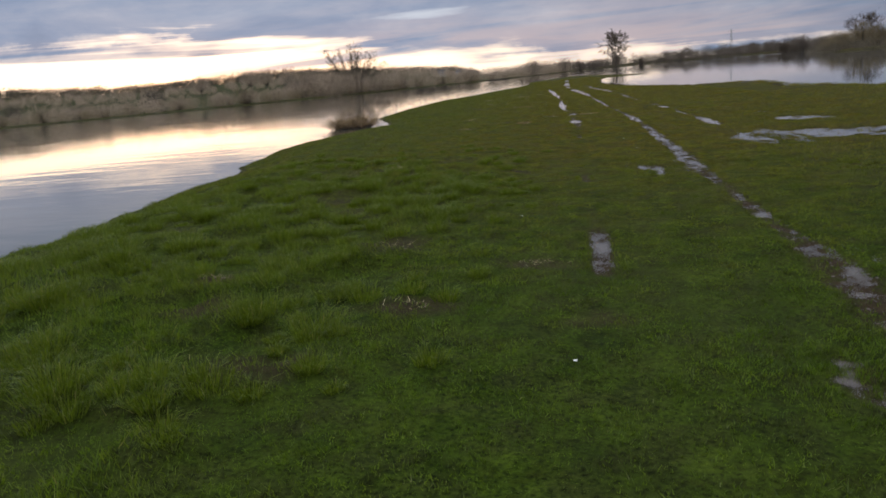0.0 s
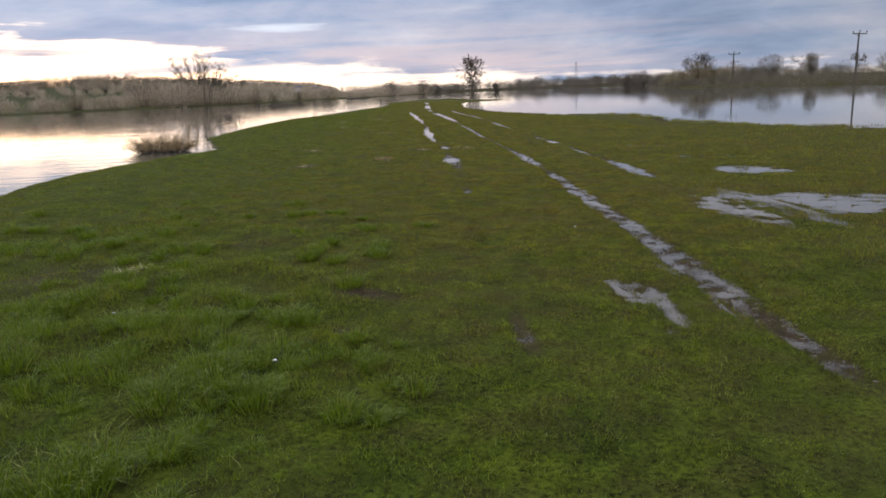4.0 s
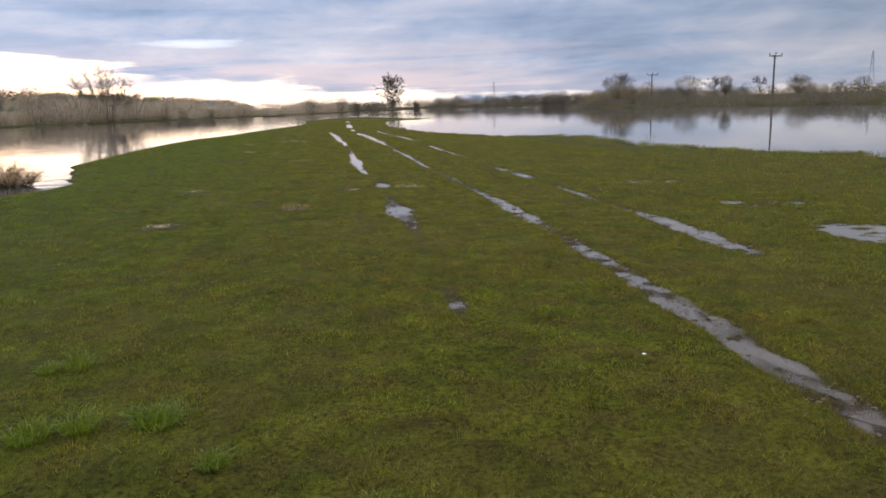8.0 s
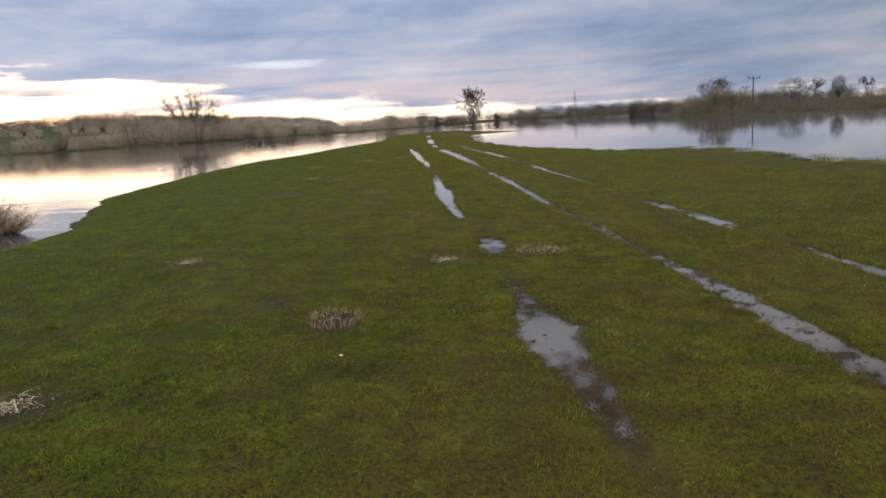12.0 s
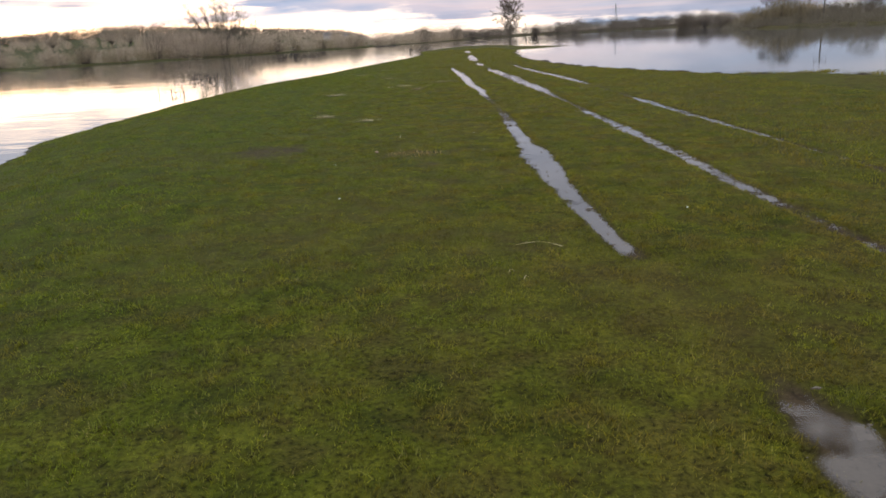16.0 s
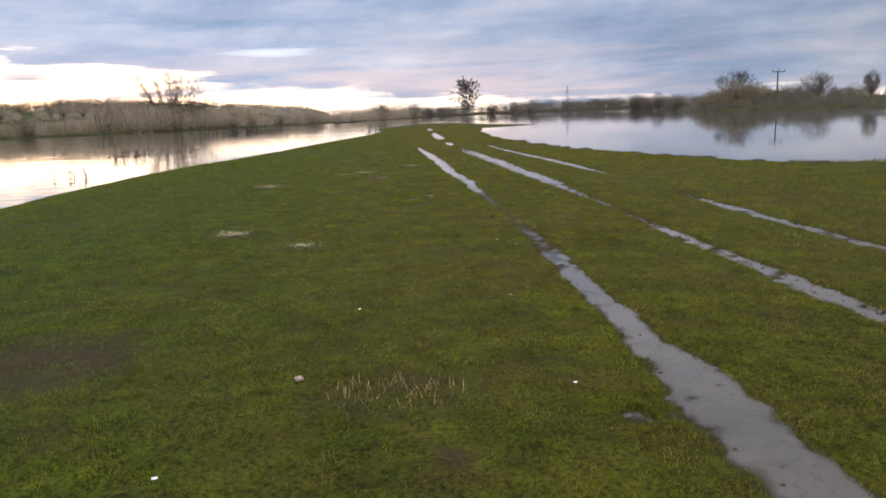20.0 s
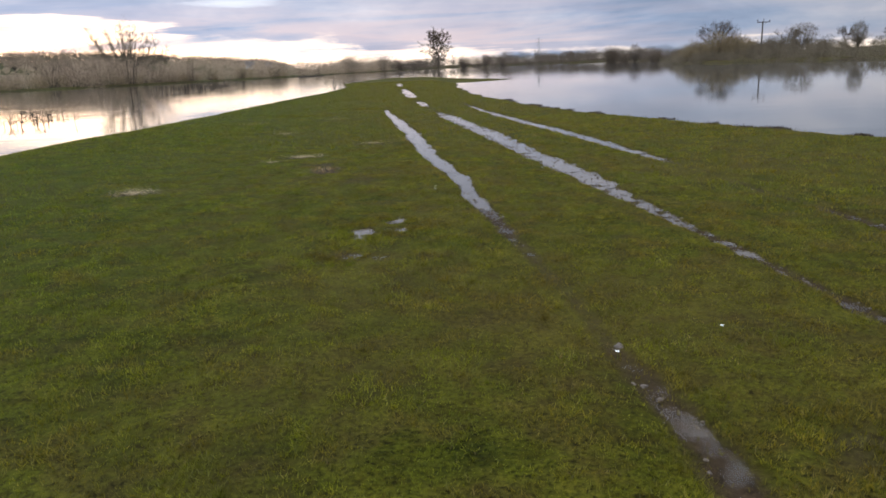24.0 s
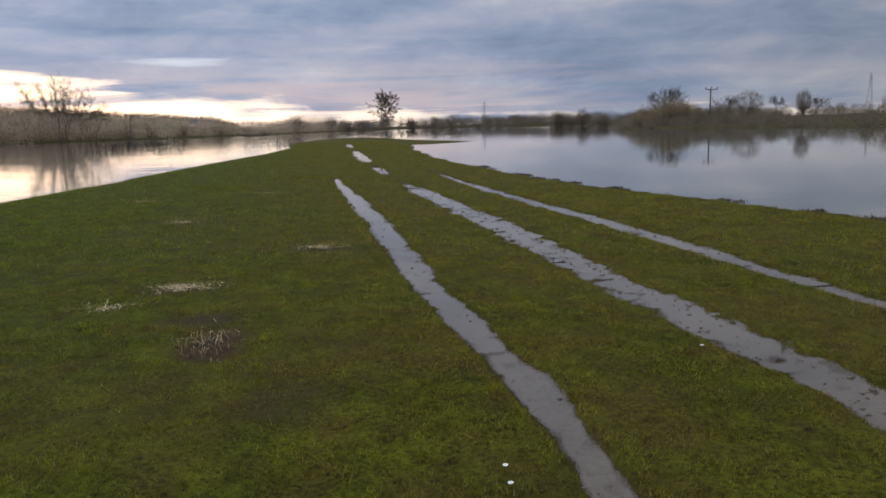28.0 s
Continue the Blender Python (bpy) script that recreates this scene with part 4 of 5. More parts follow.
def make_tree(name, at, height, seed, label, category="tree", trunk=0.32, spread=0.75, levels=4, kids=3, stems=1, twigs=2500, twig_len=0.07,
              twig_wide=0.0035, mat=None, group="", droop=0.0, squash=1.0, sink=0.15):
    rng = np.random.default_rng(seed)
    segs, tips = grow(rng, height, trunk, spread, levels, kids, stems, droop)
    z = float(land(np.array([at[0]]), np.array([at[1]]), False)[0][0])
    ob = empty(name, pose(at[0], at[1], z - sink), label, category, group)
    segs[:, [0, 1, 3, 4]] *= squash
    tips[:, :2] *= squash
    v, f = tubes(segs, 4)
    part("trunk", mesh_from("trunk", v, f, BARK, True), ob)
    pick = tips[rng.integers(0, len(tips), twigs)]
    c = pick[:, :3] + rng.normal(size=(twigs, 3)) * 0.016 * height
    v, f = slivers(rng, c, twig_len * height, twig_wide * height, 0.25 - droop, pick[:, 3:] * 1.2)
    part("crown", mesh_from("crown", v, f, mat or TWIG), ob, "crown of fine bare twigs")
    return ob


def make_leader(name, at, height, seed, label, category="tree", twigs=11000, low=0.34, reach=0.58, group="", mat=None):
    """A tree with one leading trunk, side limbs all the way up and an oval crown."""
    rng = np.random.default_rng(seed)
    segs, tips = [], []
    p, spine = np.zeros(3), [np.zeros(3)]
    for k in range(12):
        p = p + np.array([rng.normal() * 0.010, rng.normal() * 0.010, 1 / 12]) * height
        segs.append((*spine[-1], *p, height * 0.020 * (1 - k / 13), height * 0.020 * (1 - (k + 1) / 13)))
        spine.append(p)
    spine = np.array(spine)
    for k in range(34):
        q = low + (0.97 - low) * (k + rng.uniform()) / 34
        o = np.array([np.interp(q * 12, range(13), spine[:, c]) for c in range(3)])
        a = 2.4 * k + rng.normal() * 0.4
        ln = height * reach * (0.35 + 0.85 * math.sin(math.pi * min(1, (q - low) / (1 - low) * 0.85 + 0.12))) * rng.uniform(0.8, 1.1)
        d = np.array([math.cos(a), math.sin(a), 0.20 + 0.7 * q])
        d /= np.linalg.norm(d)
        r = height * 0.0065
        for s in range(4):
            e = o + d * ln / 4
            segs.append((*o, *e, r, r * 0.75))
            for _ in range(2):
                b = d + rng.normal(size=3) * 0.6
                b /= np.linalg.norm(b)
                f = e + b * ln * rng.uniform(0.18, 0.34)
                segs.append((*e, *f, r * 0.5, r * 0.2))
                for w in np.linspace(0.2, 1, 5):
                    tips.append((*(e + (f - e) * w), *b))
            tips.append((*e, *d))
            d = d + rng.normal(size=3) * 0.16 + (0, 0, 0.06)
            d /= np.linalg.norm(d)
            o, r = e, r * 0.75
    z = float(land(np.array([at[0]]), np.array([at[1]]), False)[0][0])
    ob = empty(name, pose(at[0], at[1], z - 0.1), label, category, group)
    v, f = tubes(segs, 5)
    part("trunk", mesh_from("trunk", v, f, BARK, True), ob)
    tips = np.array(tips)
    pick = tips[rng.integers(0, len(tips), twigs)]
    c = pick[:, :3] + rng.normal(size=(twigs, 3)) * 0.012 * height
    v, f = slivers(rng, c, 0.045 * height, 0.0035 * height, 0.2, pick[:, 3:])
    part("crown", mesh_from("crown", v, f, mat or TWIG), ob, "oval crown of fine bare twigs")
    return ob


def make_fan(name, at, height, wide, seed, label, category="tree"):
    """A willow whose many limbs fan out from a short bole to a broad crown, lower on one side."""
    rng = np.random.default_rng(seed)
    segs, tips = [(0, 0, 0, 0, 0, 0.16 * height, 0.045 * height, 0.04 * height)], []
    for k in range(38):
        a, o = 2.4 * k + rng.normal() * 0.3, math.sqrt((k + 0.5) / 38)
        dx = math.cos(a) * o
        tall = 0.52 + 0.48 * math.sqrt(max(0.0, 1 - (0.98 * o) ** 2)) - 0.16 * max(0.0, dx) + (0.06 if k % 5 == 0 else 0)
        end = np.array([dx * wide / 2, math.sin(a) * o * wide / 2, height * tall * rng.uniform(0.86, 1.0)])
        p0, r = np.array([0, 0, 0.13 * height]), 0.0085 * height
        ctl = np.array([end[0] * 0.66, end[1] * 0.66, height * 0.34 * tall + 0.08 * height])
        last, n = p0, 8
        for s in range(1, n + 1):
            t = s / n
            q = (1 - t) ** 2 * p0 + 2 * t * (1 - t) * ctl + t * t * end + rng.normal(size=3) * 0.007 * height
            segs.append((*last, *q, r, r * 0.80))
            d = (q - last) / (np.linalg.norm(q - last) + 1e-9)
            if s >= 2:
                for _ in range(4):
                    b = d + rng.normal(size=3) * 0.55
                    b /= np.linalg.norm(b)
                    f = q + b * height * rng.uniform(0.06, 0.15)
                    segs.append((*q, *f, r * 0.40, r * 0.12))
                    for w in np.linspace(0.3, 1.0, 4):
                        tips.append((*(q + (f - q) * w), *b))
            last, r = q, r * 0.80
    z = float(land(np.array([at[0]]), np.array([at[1]]), False)[0][0])
    ob = empty(name, pose(at[0], at[1], z - 0.1), label, category)
    v, f = tubes(segs, 5)
    part("trunk", mesh_from("trunk", v, f, BARK, True), ob)
    tips = np.array(tips)
    pick = tips[rng.integers(0, len(tips), 22000)]
    v, f = slivers(rng, pick[:, :3] + rng.normal(size=(22000, 3)) * 0.012 * height, 0.050 * height, 0.0022 * height, 0.3, pick[:, 3:])
    part("crown", mesh_from("crown", v, f, OLIVE), ob, "broad crown of fine bare twigs")
    return ob


def make_dome(name, at, height, wide, seed, label, group="", mat=None, twigs=9000):
    """A bare field tree: a clear trunk, rising limbs that fork, and an even rounded crown of fine twigs."""
    rng = np.random.default_rng(seed)
    segs, tips = [(0, 0, 0, 0, 0, 0.24 * height, 0.022 * height, 0.018 * height)], []
    for k in range(24):
        a, o = 2.4 * k + rng.normal() * 0.3, math.sqrt((k + 0.5) / 24)
        top = 0.22 + 0.78 * math.sqrt(max(0.0, 1 - (0.95 * o) ** 2))
        end = np.array([math.cos(a) * o * wide / 2, math.sin(a) * o * wide / 2, height * top * rng.uniform(0.84, 1.0)])
        last, r = np.array([0, 0, 0.2 * height]), 0.008 * height
        ctl = np.array([end[0] * 0.55, end[1] * 0.55, height * 0.42])
        for s in range(1, 6):
            t = s / 5
            q = (1 - t) ** 2 * np.array([0, 0, 0.2 * height]) + 2 * t * (1 - t) * ctl + t * t * end + rng.normal(size=3) * 0.010 * height
            segs.append((*last, *q, r, r * 0.75))
            for _ in range(4 if s > 1 else 0):
                b = (q - last) / (np.linalg.norm(q - last) + 1e-9) + rng.normal(size=3) * 0.6
                b /= np.linalg.norm(b)
                f = q + b * height * rng.uniform(0.07, 0.16)
                segs.append((*q, *f, r * 0.4, r * 0.12))
                for w in (0.3, 0.55, 0.8, 1.0):
                    tips.append((*(q + (f - q) * w), *b))
            last, r = q, r * 0.75
    z = float(land(np.array([at[0]]), np.array([at[1]]), False)[0][0])
    ob = empty(name, pose(at[0], at[1], z - 0.1), label, "tree", group)
    v, f = tubes(segs, 4)
    part("trunk", mesh_from("trunk", v, f, BARK, True), ob)
    tips = np.array(tips)
    pick = tips[rng.integers(0, len(tips), twigs)]
    c = pick[:, :3] + rng.normal(size=(twigs, 3)) * 0.02 * height
    ball = rng.normal(size=(twigs, 3))
    ball *= rng.uniform(0.3, 1, (twigs, 1)) ** 0.4 / np.linalg.norm(ball, axis=1, keepdims=True)
    ball = ball * (wide * 0.46, wide * 0.46, height * 0.36) + (0, 0, height * 0.62)
    c = np.where(rng.uniform(size=(twigs, 1)) < 0.6, ball, c)
    v, f = slivers(rng, c, 0.055 * height, 0.0034 * height, 0.25, pick[:, 3:])
    part("crown", mesh_from("crown", v, f, mat or FARWOOD), ob, "rounded crown of fine bare twigs")
    return ob


def make_shrub(name, at, height, wide, seed, label, mat, n=5000, category="shrub", group="", size=0.09):
    """A many-stemmed bush: fanned stems and a dense uneven head of twigs."""
    rng = np.random.default_rng(seed)
    z = float(land(np.array([at[0]]), np.array([at[1]]), False)[0][0])
    ob = empty(name, pose(at[0], at[1], min(z, WATER + 0.3) - 0.2 if z < WATER else z - 0.1), label, category, group)
    segs = []
    for k in range(26):
        a, o = rng.uniform(0, 2 * math.pi), rng.uniform(0.1, 0.8)
        p = np.array([math.cos(a), math.sin(a), 0]) * 0.18 * wide * rng.uniform()
        top = np.array([math.cos(a) * o * wide / 2, math.sin(a) * o * wide / 2, height * rng.uniform(0.6, 0.95)])
        m = (p + top) / 2 + np.array([0, 0, 0.08 * height])
        segs += [(*p, *m, 0.010 * height, 0.007 * height), (*m, *top, 0.007 * height, 0.002 * height)]
    v, f = tubes(segs, 3)
    part("trunk", mesh_from("trunk", v, f, BARK, True), ob)
    heads = 16
    ang, rad = rng.uniform(0, 2 * math.pi, heads), np.sqrt(rng.uniform(0, 1, heads)) * 0.34 * wide
    hc = np.stack([np.cos(ang) * rad, np.sin(ang) * rad, height * (0.30 + 0.36 * rng.uniform(size=heads)) * (1 - 0.35 * (rad / (0.34 * wide)) ** 2)], 1)
    hr = np.stack([np.full(heads, 0.24 * wide), np.full(heads, 0.24 * wide), height * rng.uniform(0.22, 0.36, heads)], 1)
    w = rng.integers(0, heads, n)
    g = rng.normal(size=(n, 3))
    g = g / np.linalg.norm(g, axis=1, keepdims=True) * rng.uniform(0.25, 1, (n, 1)) ** 0.45
    c = hc[w] + g * hr[w]
    c[:, 2] = np.maximum(c[:, 2], 0.02 * height)
    v, f = slivers(rng, c, size * height, size * 0.10 * height, 0.7, g * 0.8)
    part("crown", mesh_from("crown", v, f, mat), ob)
    return ob


def thicket(name, line, depth, tall, count, per, size, mat, seed, label, category="scrub", jag=0.35, sink=0.0, girth=0.5):
    """Far scrub and woods along a line, as one stuff object: uneven heads of twigs. tall: heights along the line."""
    rng = np.random.default_rng(seed)
    line, tall = np.array(line, float), np.array(tall, float)
    step = np.r_[0, np.cumsum(np.linalg.norm(np.diff(line, axis=0), axis=1))]
    s = rng.uniform(0, step[-1], count)
    p = np.stack([np.interp(s, step, line[:, 0]), np.interp(s, step, line[:, 1])], 1)
    ahead = np.stack([np.interp(s + 1, step, line[:, 0]), np.interp(s + 1, step, line[:, 1])], 1) - np.stack([np.interp(s - 1, step, line[:, 0]), np.interp(s - 1, step, line[:, 1])], 1)
    ahead /= np.linalg.norm(ahead, axis=1, keepdims=True) + 1e-9
    away = np.stack([-ahead[:, 1], ahead[:, 0]], 1)
    p = p + away * (rng.uniform(-0.2, 1, count) * depth)[:, None]
    h = np.interp(s, step, tall) * np.clip(1 + jag * rng.normal(size=count), 0.35, 1.7)
    z = land(p[:, 0], p[:, 1], False)[0] - sink
    w = np.repeat(np.arange(count), per)
    n = len(w)
    g = rng.normal(size=(n, 3))
    g = g / np.linalg.norm(g, axis=1, keepdims=True) * rng.beta(3.2, 1.1, (n, 1))
    c = np.stack([p[w, 0] + g[:, 0] * h[w] * girth, p[w, 1] + g[:, 1] * h[w] * girth, z[w] + h[w] * (0.45 + 0.52 * g[:, 2])], 1)
    ln = size * h[w][:, None]
    v, f = slivers(rng, c, ln * 0.62, ln * 0.42, 0.15, g * 0.25)
    tagged(new(name, mesh_from(name, v, f, mat)), label, category, kind="stuff")


def build_far():
    left = [(-560, -10), (-430, 70), (-290, 155), (-165, 195), (-95, 220), (-70, 246), (-50, 281), (-38, 340), (-26, 420)]
    thicket("bank_scrub", left, 22, [4.2, 4.6, 4.8, 4.6, 4.2, 4.2, 4.4, 4.8, 5.2], 620, 330, 0.11, HAZED_SCRUB, 11, "dense olive-brown winter scrub along the far river bank", "scrub", 0.28, 0.2, 0.8)
    thicket("bank_willows", left, 4, [2.6, 2.8, 2.8, 2.7, 2.4, 2.2, 1.9, 1.8, 1.8], 460, 240, 0.12, WILLOW, 12, "pale tan willow scrub leaning over the flooded bank", "scrub", 0.25)
    az = np.radians([-62, -52, -46, -40, -36, -32, -28, -24, -20, -15, -12.5, -11])
    crest = [(900 * math.sin(a), 20 + 900 * math.cos(a)) for a in az]
    thicket("ridge_wood", crest, 40, [12, 13, 13.5, 12.5, 13, 14, 14.5, 13.5, 13, 12.5, 12, 8], 800, 150, 0.16, OLIVE, 13, "dark belt of woodland on the low ridge", "woodland", 0.10, 4.0, 0.9)
    slope = [(700 * math.sin(a), 20 + 700 * math.cos(a)) for a in az]
    thicket("ridge_scrub", slope, 150, [6] * 12, 700, 150, 0.18, HAZED_SCRUB, 14, "brown winter woodland on the slope of the ridge", "woodland", 0.25)
    far = [(-150, 900), (-70, 700), (-30, 600), (40, 560), (110, 560)]
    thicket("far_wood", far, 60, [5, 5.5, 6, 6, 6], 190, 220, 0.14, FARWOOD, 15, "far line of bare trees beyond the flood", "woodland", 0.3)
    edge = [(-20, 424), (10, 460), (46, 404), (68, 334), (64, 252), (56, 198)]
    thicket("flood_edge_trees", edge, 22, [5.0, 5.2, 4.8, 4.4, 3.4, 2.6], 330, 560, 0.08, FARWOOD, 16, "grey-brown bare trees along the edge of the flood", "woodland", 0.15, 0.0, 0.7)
    right = [(52, 196), (42.5, 176), (40, 160), (48, 140), (52, 118), (58, 98), (82, 60), (140, -20)]
    thicket("flood_bank_scrub", right, 9, [2.4, 2.2, 2.1, 2.2, 2.3, 2.4, 2.6, 2.7], 620, 330, 0.10, OLIVE, 17, "brown reedy scrub along the flooded field edge", "scrub", 0.16, 0.6)
    behind = [(92, 330), (96, 240), (84, 170), (80, 130), (90, 100), (130, 50)]
    thicket("hedge", behind, 18, [3.4, 3.0, 2.3, 2.0, 2.0, 2.2], 230, 520, 0.10, OLIVE, 18, "dark overgrown hedge behind the flooded field", "hedge", 0.28)
    wood = [(140, 440), (230, 420), (330, 350), (420, 240)]
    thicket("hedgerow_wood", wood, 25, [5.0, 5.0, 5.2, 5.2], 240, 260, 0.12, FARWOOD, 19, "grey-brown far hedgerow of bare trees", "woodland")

    make_fan("willow_tree", (-95, 252), 16.9, 25.0, 21, "old crack willow with spreading bare limbs on the river bank")
    rng = np.random.default_rng(99)
    g = "bushes along the river bank"
    for k in range(40):
        q = (k + rng.uniform()) / 40
        x = np.interp(q, [0, 0.3, 0.6, 0.8, 1], [-330, -165, -95, -70, -46])
        y = np.interp(x, [-330, -290, -165, -95, -70, -50, -46], [130, 155, 195, 220, 246, 281, 296])
        h = rng.uniform(3.2, 6.0) * (1.15 if x < -90 else 0.75)
        make_shrub("bank_bush", (x + rng.uniform(-3, 3), y + rng.uniform(0, 9)), h, h * rng.uniform(1.3, 2.0), 400 + k, "rounded leafless bush over the flooded river bank", (HAZED_SCRUB, WILLOW, HAZED_SCRUB)[k % 3], 1500, group=g, size=0.10)
    for x, y, h in ((-93, 229, 9.4), (-87, 232, 9.0), (-99, 228, 9.2), (-81, 238, 7.8), (-105, 226, 8.8), (-75, 246, 6.4)):
        make_shrub("bank_bush", (x, y), h, h * 1.6, 450 + int(-x), "dense bush hiding the foot of the old willow", HAZED_SCRUB, 2600, group=g, size=0.09)
    make_leader("alder_tree", (0, 385), 16.2, 29, "tall lone bare alder standing in the flood", twigs=20000, reach=0.44, low=0.28)
    g = "bare trees beyond the flood"
    for at, h, w, s in (((-38.5, 340), 8.6, 10.5, 31), ((-27.5, 392), 8.2, 10, 32), ((-19, 396), 7.8, 9, 33), ((-12, 402), 6.6, 9, 34), ((13, 398), 8.0, 6.5, 35), ((21, 400), 5.0, 8, 36), ((33, 396), 5.9, 7, 37),
                        ((27, 380), 4.2, 7, 38), ((46, 392), 5.0, 9, 39), ((56, 388), 5.2, 8, 40), ((67, 385), 6.3, 9, 41), ((85, 382), 7.2, 11, 42), ((97, 372), 5.8, 10, 43), ((-120, 262), 8.0, 12, 44), ((-60, 300), 6.0, 9, 45),
                        ((-180, 380), 14.0, 18, 46), ((-290, 400), 15.0, 18, 47), ((-300, 300), 11.0, 14, 48)):
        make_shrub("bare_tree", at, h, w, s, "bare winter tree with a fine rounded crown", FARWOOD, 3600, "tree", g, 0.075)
    for at, h, s, st, sq in (((184, 406), 13.0, 141, 3, 1.15), ((204, 391), 11.0, 142, 1, 0.8), ((222, 387), 10.5, 143, 3, 1.1), ((262, 356), 9.0, 144, 2, 1.0), ((250, 300), 9.0, 145, 3, 1.2)):
        make_tree("bare_tree", at, h, s, "tall bare winter tree in the far hedgerow", stems=st, trunk=0.24, spread=0.7, twigs=3200, squash=sq * 1.1, levels=3, group=g, twig_wide=0.005, twig_len=0.05)
    g = "field trees on the ridge"
    for az, top, w, s in ((-29.66, 2.29, 21, 93), (-28.4, 2.14, 16, 94), (-24.9, 2.12, 26, 95), (-26.6, 2.08, 18, 96), (-33.5, 2.2, 20, 97)):
        at = (-3.6 + 640 * math.sin(radians(az)), 28.6 + 640 * math.cos(radians(az)))
        z = float(land(np.array([at[0]]), np.array([at[1]]), False)[0][0])
        make_dome("bare_tree", at, 1.4 + 640 * math.tan(radians(top)) - z, w, s, "broad bare crown rising over the ridge wood", g, HAZED_SCRUB)
    g = "small trees standing in the flood"
    rng = np.random.default_rng(77)
    for k in range(6):
        make_leader("drowned_tree", (20 + 9 * k + rng.uniform(-2, 2), 370 - 3 * k + rng.uniform(-20, 20)), rng.uniform(3.2, 4.8), 300 + k, "small bare tree standing in the flood water", twigs=1200, low=0.2, reach=0.5, group=g, mat=FARWOOD)
    g = "willow bushes at the flood's edge"
    for at, h, w, s in (((43.0, 164), 3.4, 5.5, 61), ((46.0, 166), 4.6, 6.5, 62), ((50, 169), 6.2, 7.5, 63), ((54, 171), 5.6, 6.5, 64), ((57.5, 172), 4.0, 5.0, 65)):
        make_shrub("willow_bush", at, h, w, s, "golden-brown willow bush mirrored in the flood", WILLOW, 5200, group=g, category="willow")
    make_tree("bare_tree", (52.5, 174), 7.6, 66, "grey bare tree rising behind the willow bushes", stems=5, trunk=0.24, spread=0.5, twigs=4200, twig_len=0.05, squash=1.0, levels=3)
    g = "bare trees in the hedge"
    for at, h, w, s in (((68.0, 172.5), 6.2, 6.2, 73), ((70.8, 159.0), 5.4, 3.0, 74), ((81.5, 149.5), 4.8, 5.6, 75), ((80.0, 128.0), 3.6, 3.4, 72)):
        make_dome("bare_tree", at, h, w, s, "bare tree with an even domed crown over the hedge", g, OLIVE, 7000)
    make_shrub("bare_tree", (62.5, 171.5), 5.0, 7.0, 71, "dense rounded bare tree beside the power pole", OLIVE, 7000, "tree", g, 0.06)
    g = "single trees along the far edge of the flood"
    for az, far, top, w, s in ((4.3, 395, 0.70, 6.0, 82), (6.08, 430, 0.84, 8.0, 84), (8.4, 430, 0.58, 7.0, 85), (9.5, 430, 0.60, 8.0, 86),
                              (10.82, 410, 0.80, 8.6, 87), (12.5, 330, 0.72, 9.0, 88), (13.95, 262, 0.92, 7.6, 89), (15.51, 228, 0.95, 4.6, 90), (16.9, 212, 0.55, 6.0, 91), (14.8, 250, 0.50, 7.0, 92)):
        at = (-3.6 + far * math.sin(radians(az)), 28.6 + far * math.cos(radians(az)))
        z = float(land(np.array([at[0]]), np.array([at[1]]), False)[0][0])
        h = 1.4 + far * math.tan(radians(top)) - z
        if s in (87, 89, 91, 92):
            make_shrub("bare_tree", at, h, w, s, "dark rounded bare tree at the water's edge", TWIG, 6500, "tree", g, 0.065)
        else:
            make_dome("bare_tree", at, h, w, s, "small bare tree at the flooded field's far edge", g, twigs=6000)
    for at, h, w, s in (((51.5, 156), 3.3, 5, 76), ((54.5, 150), 2.9, 5, 77), ((58, 147), 2.7, 4.6, 78)):
        make_shrub("flood_bush", at, h, w, s, "brown bush at the foot of the power pole", OLIVE, 3600, group="brown bushes by the pole")
    make_shrub("dark_bush", (80, 231), 6.6, 9.0, 67, "dark rounded bush near the power line", HAZED_SCRUB, 5000)
    make_shrub("dark_bush", (75, 108), 3.4, 5.0, 68, "dark evergreen bush in the flooded hedge", CONIFER, 4000)


def wooden_pole(at, top, turn, label):
    z = float(land(np.array([at[0]]), np.array([at[1]]), False)[0][0])
    h = top - z
    ob = empty("power_pole", pose(at[0], at[1], z - 0.1, 0, 0, turn), label, "power pole", "wooden power poles")
    v, f = tubes([(0, 0, 0, 0, 0, h * 0.5, 0.15, 0.135), (0, 0, h * 0.5, 0, 0, h, 0.135, 0.115)], 10)
    part("pole", mesh_from("pole", v, f, POLE, True), ob)
    bm = bmesh.new()
    bmesh.ops.create_cube(bm, size=1, matrix=Matrix.LocRotScale((0, -0.16, h - 0.18), None, (3.0, 0.11, 0.14)))
    bmesh.ops.bevel(bm, geom=bm.edges[:], offset=0.012, segments=1, affect="EDGES")
    me = bpy.data.meshes.new("crossarm")
    bm.to_mesh(me)
    bm.free()
    me.materials.append(POLE)
    part("crossarm", me, ob)
    for x in (-1.4, 0.0, 1.4):
        zb = h - 0.11 if x else h + 0.02
        v, f = tubes([(x, -0.16, zb, x, -0.16, zb + 0.14, 0.02, 0.02), (x, -0.16, zb + 0.12, x, -0.16, zb + 0.20, 0.10, 0.13), (x, -0.16, zb + 0.20, x, -0.16, zb + 0.34, 0.11, 0.05)], 8)
        part("insulator", mesh_from("insulator", v, f, CERAMIC, True), ob, "brown ceramic insulator")
    v, f = tubes([(-0.75, -0.13, h - 0.22, 0, -0.13, h - 0.85, 0.03, 0.03), (0.75, -0.13, h - 0.22, 0, -0.13, h - 0.85, 0.03, 0.03)], 4)
    part("brace", mesh_from("brace", v, f, STEEL), ob)


